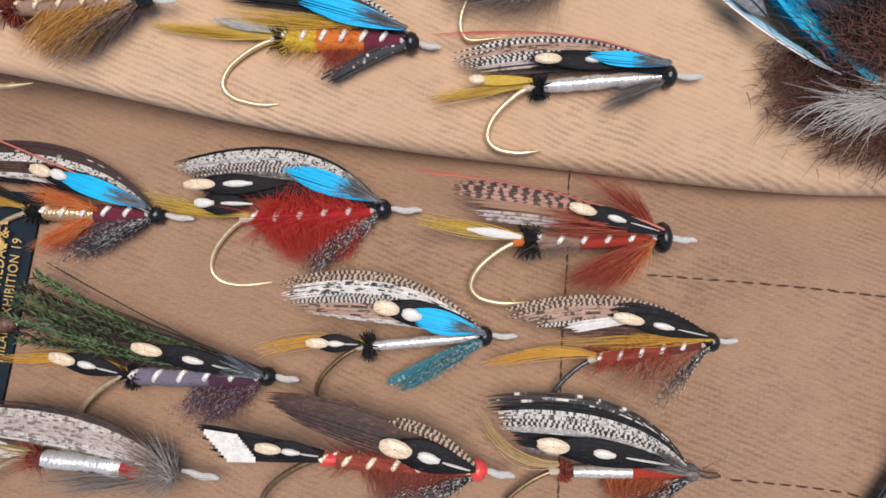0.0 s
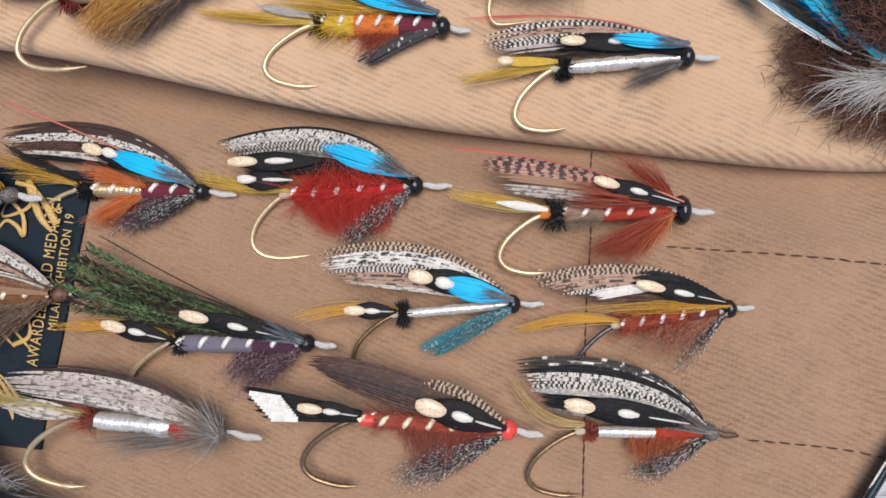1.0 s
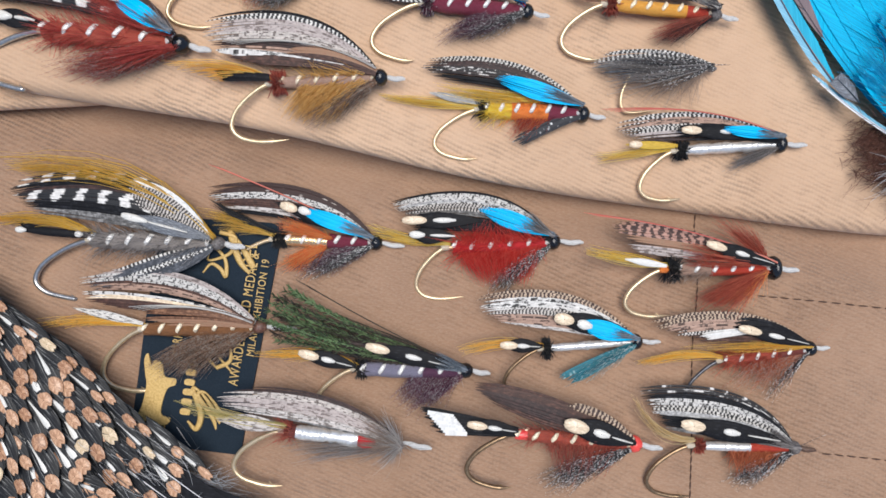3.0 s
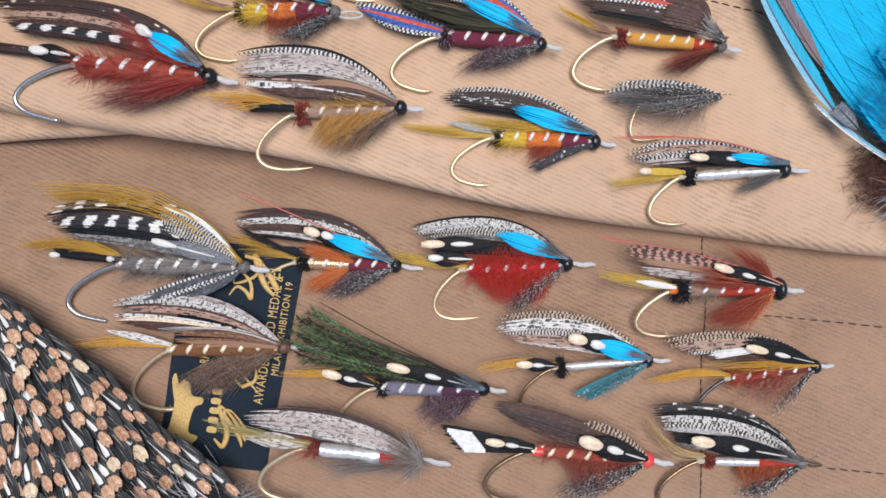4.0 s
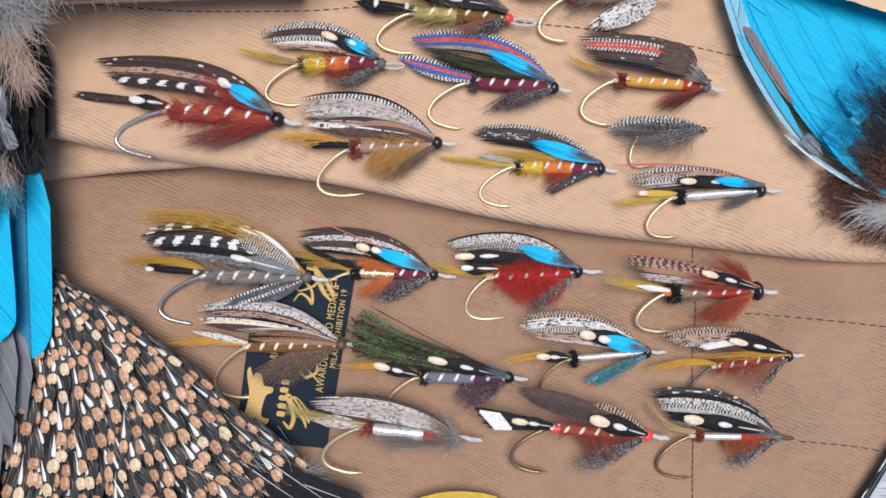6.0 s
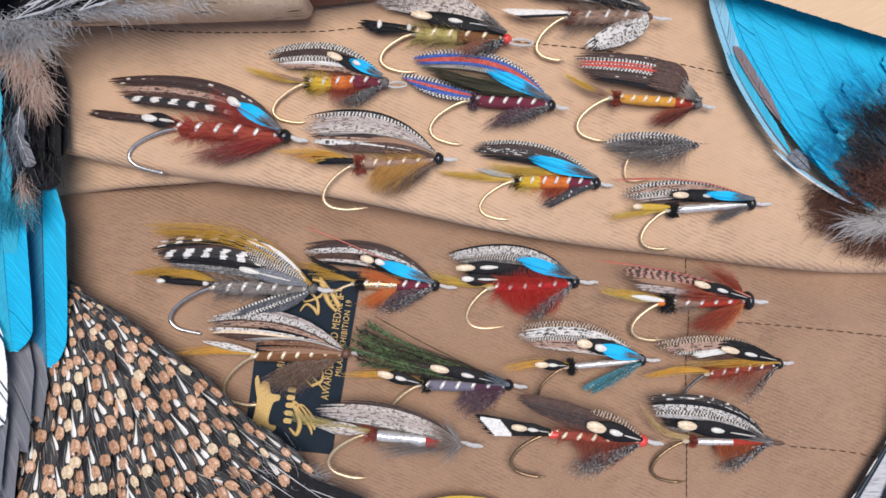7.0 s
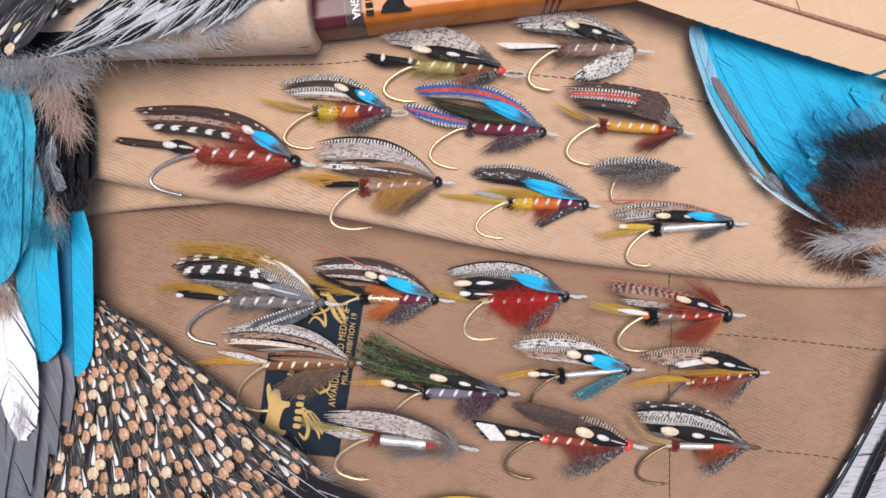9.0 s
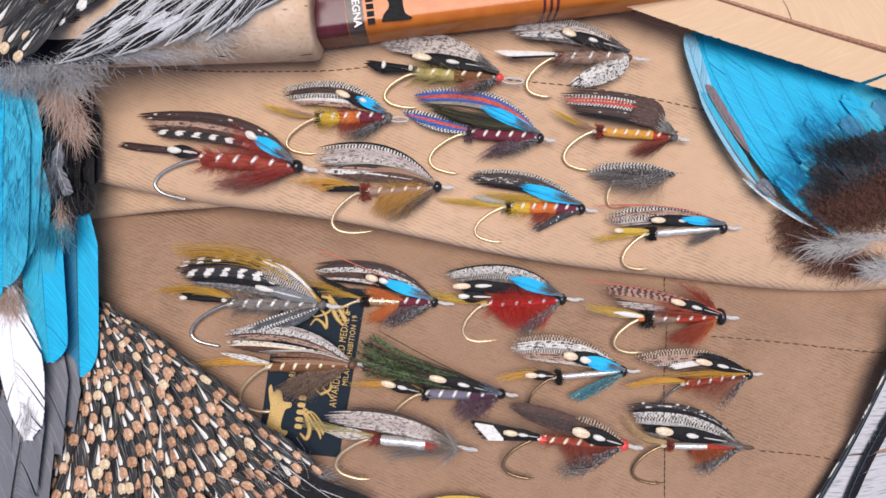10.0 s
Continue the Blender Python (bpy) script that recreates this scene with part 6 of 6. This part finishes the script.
# ---- left: blue wing in long plumes, white and grey feathers ----
def left_wing():
    ob = tagged(new("bird_skin"), "bird skin with long turquoise, black, white and grey feathers", "feathers")
    for base, tip, z, wl, wr, mats, bow in [
        ((45, 120), (28, 470), 20, 8, 9, ["sea_blue", "sky_blue", "sea_blue"], 0.02),
        ((10, 90), (5, 505), 21, 10, 8, ["sea_blue", "sky_blue", "sea_blue"], 0.02),
        ((-45, 80), (-40, 560), 20, 12, 9, ["sky_blue", "sea_blue", "sea_blue"], 0.0),
        ((66, 330), (88, 640), 15, 8.5, 8, ["sky_blue", "sea_blue", "sea_blue"], 0.01),
        ((85, 330), (66, 540), 16, 6, 6, ["sea_blue", "sea_blue", "sea_blue"], 0.0),
        ((135, 320), (142, 665), 9, 8.2, 6.8, ["sky_blue", "dusk_blue", "dark_quill"], 0.015),
        ((128, 420), (122, 712), 7.5, 6, 6, ["sea_blue", "sea_blue", "dusk_blue"], -0.03),
        ((70, 280), (60, 430), 19, 6, 6, ["sea_blue", "dusk_blue", "dark_quill"], 0.0),
    ]:
        plume(ob, base, tip, z, z - 1.5, wl, wr, mats, bow=bow, n=130, slant=1.5, shaft=0.2, gaps=0.006, blunt=3, ridge=0.012)
    for base, tip, z in [((88, 170), (78, 350), 17), ((120, 190), (112, 372), 15), ((140, 210), (140, 380), 12), ((105, 220), (92, 392), 17), ((150, 150), (152, 330), 10), ((70, 230), (72, 340), 19)]:
        plume(ob, base, tip, z, z - 1, 6.5, 6.5, ["black", "black", "dark_quill"], n=70, slant=1.0, shaft=0.25, gaps=0.06)
    for base, tip, z in [((105, 250), (100, 310), 22.5), ((100, 290), (122, 345), 22.5)]:
        plume(ob, base, tip, z, z - 1, 2.2, 2.2, ["soft_grey", "slate", "white_quill"], n=40, slant=1.2, shaft=0.15, gaps=0.2)
    down(ob, "blue_down", (22, 250), (15, 42), 264, 9, 9, 380, "d_teal", 22, 0.1, 0.15)
    down(ob, "blue_down", (30, 330), (11, 30), 262, 9, 10, 200, "d_blue", 22.2, 0.09, 0.15)
    down(ob, "black_down", (108, 330), (10, 14), 268, 14, 9, 500, "d_black", 17.5, 0.1, 0.2)
    down(ob, "grey_down", (95, 300), (5, 12), 265, 18, 8, 160, "h_slate", 22.5, 0.09, 0.3)
    down(ob, "blue_down", (85, 400), (10, 5), 268, 14, 9, 320, "d_teal", 19, 0.1, 0.2)
    plume(ob, (8, 480), (47, 778), 16, 14, 11, 6.5, ["snow", "snow", "white_quill"], n=140, slant=1.7, shaft=0.08, blunt=1.1, gaps=0.07, ridge=0.015)
    down(ob, "white_fringe", (52, 720), (3, 10), 262, 10, 8, 160, "d_white", 14.5, 0.09, 0.15)
    plume(ob, (-30, 470), (-8, 650), 15, 13, 10, 10, ["snow", "snow", "white_quill"], n=90, slant=1.6, shaft=0.15, blunt=1.6, gaps=0.008)
    for base, tip, z, w in [((95, 560), (72, 800), 10, 9), ((125, 600), (100, 745), 8, 8), ((60, 640), (30, 880), 12, 8), ((20, 680), (-20, 900), 13, 8), ((0, 600), (-5, 830), 14, 6), ((75, 700), (50, 905), 9, 8)]:
        plume(ob, base, tip, z, z - 1, w, w, ["soft_grey", "soft_grey", "soft_grey"], n=90, slant=1.7, shaft=0.12, gaps=0.02, ridge=0.015)
    plume(ob, (0, 610), (-22, 720), 15.5, 15, 4, 4, ["black", "slate", "dark_quill"], n=50, slant=1.2, shaft=0.3)
    down(ob, "pink_down", (112, 165), (6, 7), 262, 32, 12, 330, "d_pink", 23, 0.12)
    down(ob, "pink_down", (132, 215), (4, 6), 285, 22, 11, 190, "d_pink", 22, 0.12)
    down(ob, "pink_down", (15, 520), (4, 5), 270, 30, 10, 240, "d_pink", 17, 0.12)
    down(ob, "pink_down", (108, 370), (1.5, 6), 275, 14, 10, 160, "d_pink", 18, 0.12)
    down(ob, "white_down", (125, 140), (7, 4), 320, 50, 9, 220, "d_white", 24, 0.11)
    down(ob, "grey_down", (50, 135), (16, 4), 255, 45, 8, 420, "d_grey", 24, 0.12)


left_wing()


# ---- spotted capes: rows of small lacquered feathers on a skin ----
def nail_feather(seed, length=21.0, width=7.4, nail="nail", nail_len=5.6, nail_wid=3.9, flare=True):
    """A dark feather along +x with its tip at the origin: a waxy nail near the tip, a white flare behind it."""
    g = np.random.default_rng(seed)
    acc = Acc()
    rows = []
    n = 8
    for i in range(12):
        k = i / 11
        x = -length * (1 - k)
        half = width / 2 * (0.35 + 0.65 * math.sin(math.pi * min(1, 0.12 + 0.62 * k))) * (1 - max(0, (k - 0.72) / 0.28) ** 2.2 * 0.8)
        rows.append([(x + (g.normal(0, 0.5) + (0.7 if j % 2 else -0.4) if i == 11 else 0) - abs(j / n - 1) ** 2 * 2.6, half * (j / n - 1), 0.16 * (j % 2) + 0.7 * (1 - (j / n - 1) ** 2)) for j in range(2 * n + 1)])
    acc.grid(np.array(rows) * MM, np.linspace(0, length, 12), np.linspace(0, 1, 2 * n + 1), mi=0)
    def dome(cx, length_, width_, z, mi, square=2.0, notch=0.0):
        a = np.linspace(0, 2 * math.pi, 17)[:-1]
        ex = 2 / square
        ux, uy = np.sign(np.cos(a)) * np.abs(np.cos(a)) ** ex, np.sign(np.sin(a)) * np.abs(np.sin(a)) ** ex
        wob = 1 + g.normal(0, 0.05, 16) - notch * (np.abs(a) < 0.1)
        r = [np.stack([cx + ux * wob * length_ / 2 * s, uy * wob * width_ / 2 * s, np.full(16, z + h)], 1) for s, h in ((1, 0), (0.9, 0.22), (0.55, 0.34), (0.05, 0.38))]
        acc.grid(np.array(r) * MM, (0, 1, 2, 3), np.linspace(0, 1, 17), True, mi)

    vane = acc.mesh("feather", "streaked")
    acc = Acc()
    dome(-nail_len * 0.62, nail_len, nail_wid, 0.72, 0, 2.0, 0.28)
    spot = acc.mesh("nail", nail)
    acc = Acc()
    x = np.linspace(-nail_len * 3.2, -nail_len * 1.25, 9)
    half = np.array([0.08, 0.14, 0.22, 0.34, 0.5, 0.7, 0.92, 1.05, 0.75]) * nail_wid / 4 * g.uniform(0.55, 0.95)
    acc.grid(np.array([[(q, h * c, 0.86 + 0.3 * (1 - c * c)) for c in (-1, -0.5, 0, 0.5, 1)] for q, h in zip(x, half)]) * MM, x, np.linspace(0, 1, 5))
    return vane, spot, acc.mesh("flare", "enamel") if flare else None


def lay_feather(kind, parent, m):
    """A vane with its waxy nail and white flare as parts."""
    st = new("feather", kind[0])
    st.parent, st.matrix_basis = parent, m
    for name, me in (("nail", kind[1]), ("flare", kind[2])):
        if me:
            new(name, me).parent = st


def cape_skin(name, parent, corners, z):
    acc = Acc()
    c = [np.append(plan(a, b, z), z) for a, b in corners]
    n = 14
    rows = []
    for i in range(n + 1):
        s = i / n
        rows.append([((c[0] * (1 - t) + c[1] * t) * (1 - s) + (c[3] * (1 - t) + c[2] * t) * s) + (0, 0, -2.0 * (2 * t - 1) ** 2 + rng.normal(0, 0.15)) for t in np.linspace(0, 1, n + 1)])
    acc.grid(np.array(rows) * MM, np.arange(n + 1), np.arange(n + 1))
    return part(name, acc, "black", parent)


def spotted_cape():
    ob = tagged(new("spotted_cape"), "spotted black feather cape with waxy tan nails and white flares", "feather cape")
    cape_skin("skin", ob, [(150, 600), (190, 605), (600, 930), (20, 960)], 1.2)
    kinds = [nail_feather(k, nail=("nail", "tawny_nail", "nail", "nail", "tawny_nail", "pale_nail", "pale_nail")[k], nail_len=5.3 + 0.2 * (k % 2), nail_wid=3.7 + 0.18 * (k % 3), width=6.6 + 0.2 * k, length=18.0, flare=k % 3 != 1) for k in range(7)]
    focus = np.array([140.0, 512.0])
    made, ring = 0, 0
    r = 62.0
    while r < 640 and made < 300:
        size = 0.5 + 0.5 * min(1, (r - 50) / 200)
        step = 24.0 * size
        lo, hi = 33.8 + 4.0 * math.exp(-((r - 480) / 160) ** 2), 113.0
        count = int(radians(hi - lo) * r / step)
        for i in range(count):
            th = lo + (hi - lo) * (i + 0.5 * (ring % 2) + rng.normal(0, 0.14)) / max(1, count)
            rr = r + rng.normal(0, 6.5) * size
            a, b = focus + rr * np.array([math.cos(radians(th)), math.sin(radians(th))])
            if b > 925 or made >= 300 or a < -10 or (a < 95 and b < 700):
                continue
            z = 4.6 + 1.2 * math.sin(radians((th - lo) / (hi - lo) * 180)) + rng.normal(0, 0.15) + (0.9 if ring % 2 else 0)
            p = plan(a, b, z)
            kind = kinds[rng.integers(0, 5) if rng.random() < 0.85 else rng.integers(5, 7)]
            ang = -(th + 2.5 * (th - lo) / (75 - lo) if th < 75 else 77.5 + (th - 75) * 0.75) + rng.normal(0, 9 if i else 2)
            lay_feather(kind, ob, pose(p[0] * MM, p[1] * MM, z * MM, rng.normal(0, 6), -6.0, ang) @ Matrix.Diagonal((size * rng.uniform(0.85, 1.15), size * rng.uniform(0.85, 1.15) * (1 if i else 0.7), size, 1)))
            made += 1
        r += 23.0 * size
        ring += 1
    down(ob, "edge_down", (180, 556), (5, 3), 70, 40, 4, 130, "h_grey", 4, 0.12)
    down(ob, "edge_down", (450, 815), (12, 10), 318, 10, 15, 150, "d_black", 5, 0.12)
    down(ob, "edge_down", (470, 820), (14, 10), 320, 10, 13, 80, "d_white", 5.4, 0.08)
    down(ob, "edge_down", (545, 850), (9, 4), 345, 30, 8, 200, "d_grey", 4, 0.08)
    for base, tip in [((470, 800), (620, 905)), ((440, 810), (575, 905)), ((500, 840), (660, 900))]:
        plume(ob, base, tip, 4.5, 6, 4.0, 4.0, ["black", "black", "white_quill"], n=50, slant=1.6, shaft=0.25)


spotted_cape()


def hackle_feather(seed, length=34.0, width=6.0):
    """A narrow pale hackle with a black centre stripe, its tip at the origin."""
    g = np.random.default_rng(seed)
    acc = Acc()

    def vane(ln, wd, z, mi, back=0.0):
        rows = []
        for i in range(12):
            k = i / 11
            half = wd / 2 * (math.sin(math.pi * (0.12 + 0.86 * k)) ** 0.8) + 0.05
            rows.append([(-ln * (1 - k) - back - (j / 5 - 1) ** 2 * 2.2, half * (j / 5 - 1), z + 0.5 * (1 - (j / 5 - 1) ** 2) + 0.12 * (j % 2) + 0.02 * g.normal()) for j in range(11)])
        acc.grid(np.array(rows) * MM, np.linspace(0, ln, 12), np.linspace(0, 1, 11), mi=mi)

    vane(length, width, 0, 0)
    vane(length * 0.62, width * 0.6, 0.25, 1, 2.0)
    x = np.linspace(-length, -2, 8)
    tube(acc, np.stack([x, 0 * x, 0.9 + 0 * x], 1) * MM, np.linspace(0.2, 0.08, 8) * MM, 5, mi=2)
    for side in (1, -1):
        for k in range(12):
            x0 = -length * (0.9 - 0.068 * k)
            before = len(acc.mi)
            strand(acc, np.array([(x0, side * width * 0.3, 0.5), (x0 + 2.6, side * width * 0.5, 0.4), (x0 + 5.0, side * width * g.uniform(0.5, 0.62), 0.2)]) * MM, 0.09 * MM, 0.5)
            acc.mi[before:] = [0] * (len(acc.mi) - before)
    return acc.mesh("feather", ["silver", "black", "white_quill"])


def silver_cape():
    ob = tagged(new("silver_cape"), "silver grey striped neck cape with black and cream spotted feathers", "feather cape")
    cape_skin("skin", ob, [(-60, 120), (190, 112), (470, -60), (-60, -200)], 30)
    hackles = [hackle_feather(k, 26 + 1.5 * k, 5.0 + 0.3 * k) for k in range(5)]
    nails = [nail_feather(20 + k, 24, 7.6, "pale_nail" if k else "enamel", 4.8, 3.5) for k in range(3)]
    # tips lie towards the lower left, each row over the next
    for row in range(12):
        for i in range(11):
            a = 95 + row * 33 + i * 24 + rng.normal(0, 6)
            b = 112 - row * 5 - i * 20 + rng.normal(0, 5)
            if b < -90 or a > 480 - 1.0 * max(0, b):
                continue
            z = 34 + rng.normal(0, 0.3) + 0.25 * i
            p = plan(a, b, z)
            st = new("feather", hackles[rng.integers(0, 5)])
            st.parent = ob
            st.matrix_basis = pose(p[0] * MM, p[1] * MM, z * MM, rng.normal(0, 6), 3.5, 208 + 4 * row / 2 + rng.normal(0, 5))
    for row in range(6):
        for i in range(7):
            a = 30 + i * 36 - row * 26 + rng.normal(0, 5)
            b = 112 - i * 30 - row * 27 + 14 * (row % 2) + rng.normal(0, 5)
            if b < -60 or a < -40 or b + a * 0.62 > 166:
                continue
            z = 37 + rng.normal(0, 0.3)
            p = plan(a, b, z)
            lay_feather(nails[rng.integers(0, 3)], ob, pose(p[0] * MM, p[1] * MM, z * MM, rng.normal(0, 6), 4, 232 + rng.normal(0, 7)))
    down(ob, "edge_down", (250, 96), (24, 2), 340, 12, 7, 330, "d_grey", 31, 0.1)
    down(ob, "edge_down", (70, 112), (26, 4), 300, 30, 8, 420, "d_grey", 33, 0.09)
    down(ob, "edge_down", (370, 55), (12, 6), 330, 20, 7, 260, "d_white", 32, 0.1)


silver_cape()
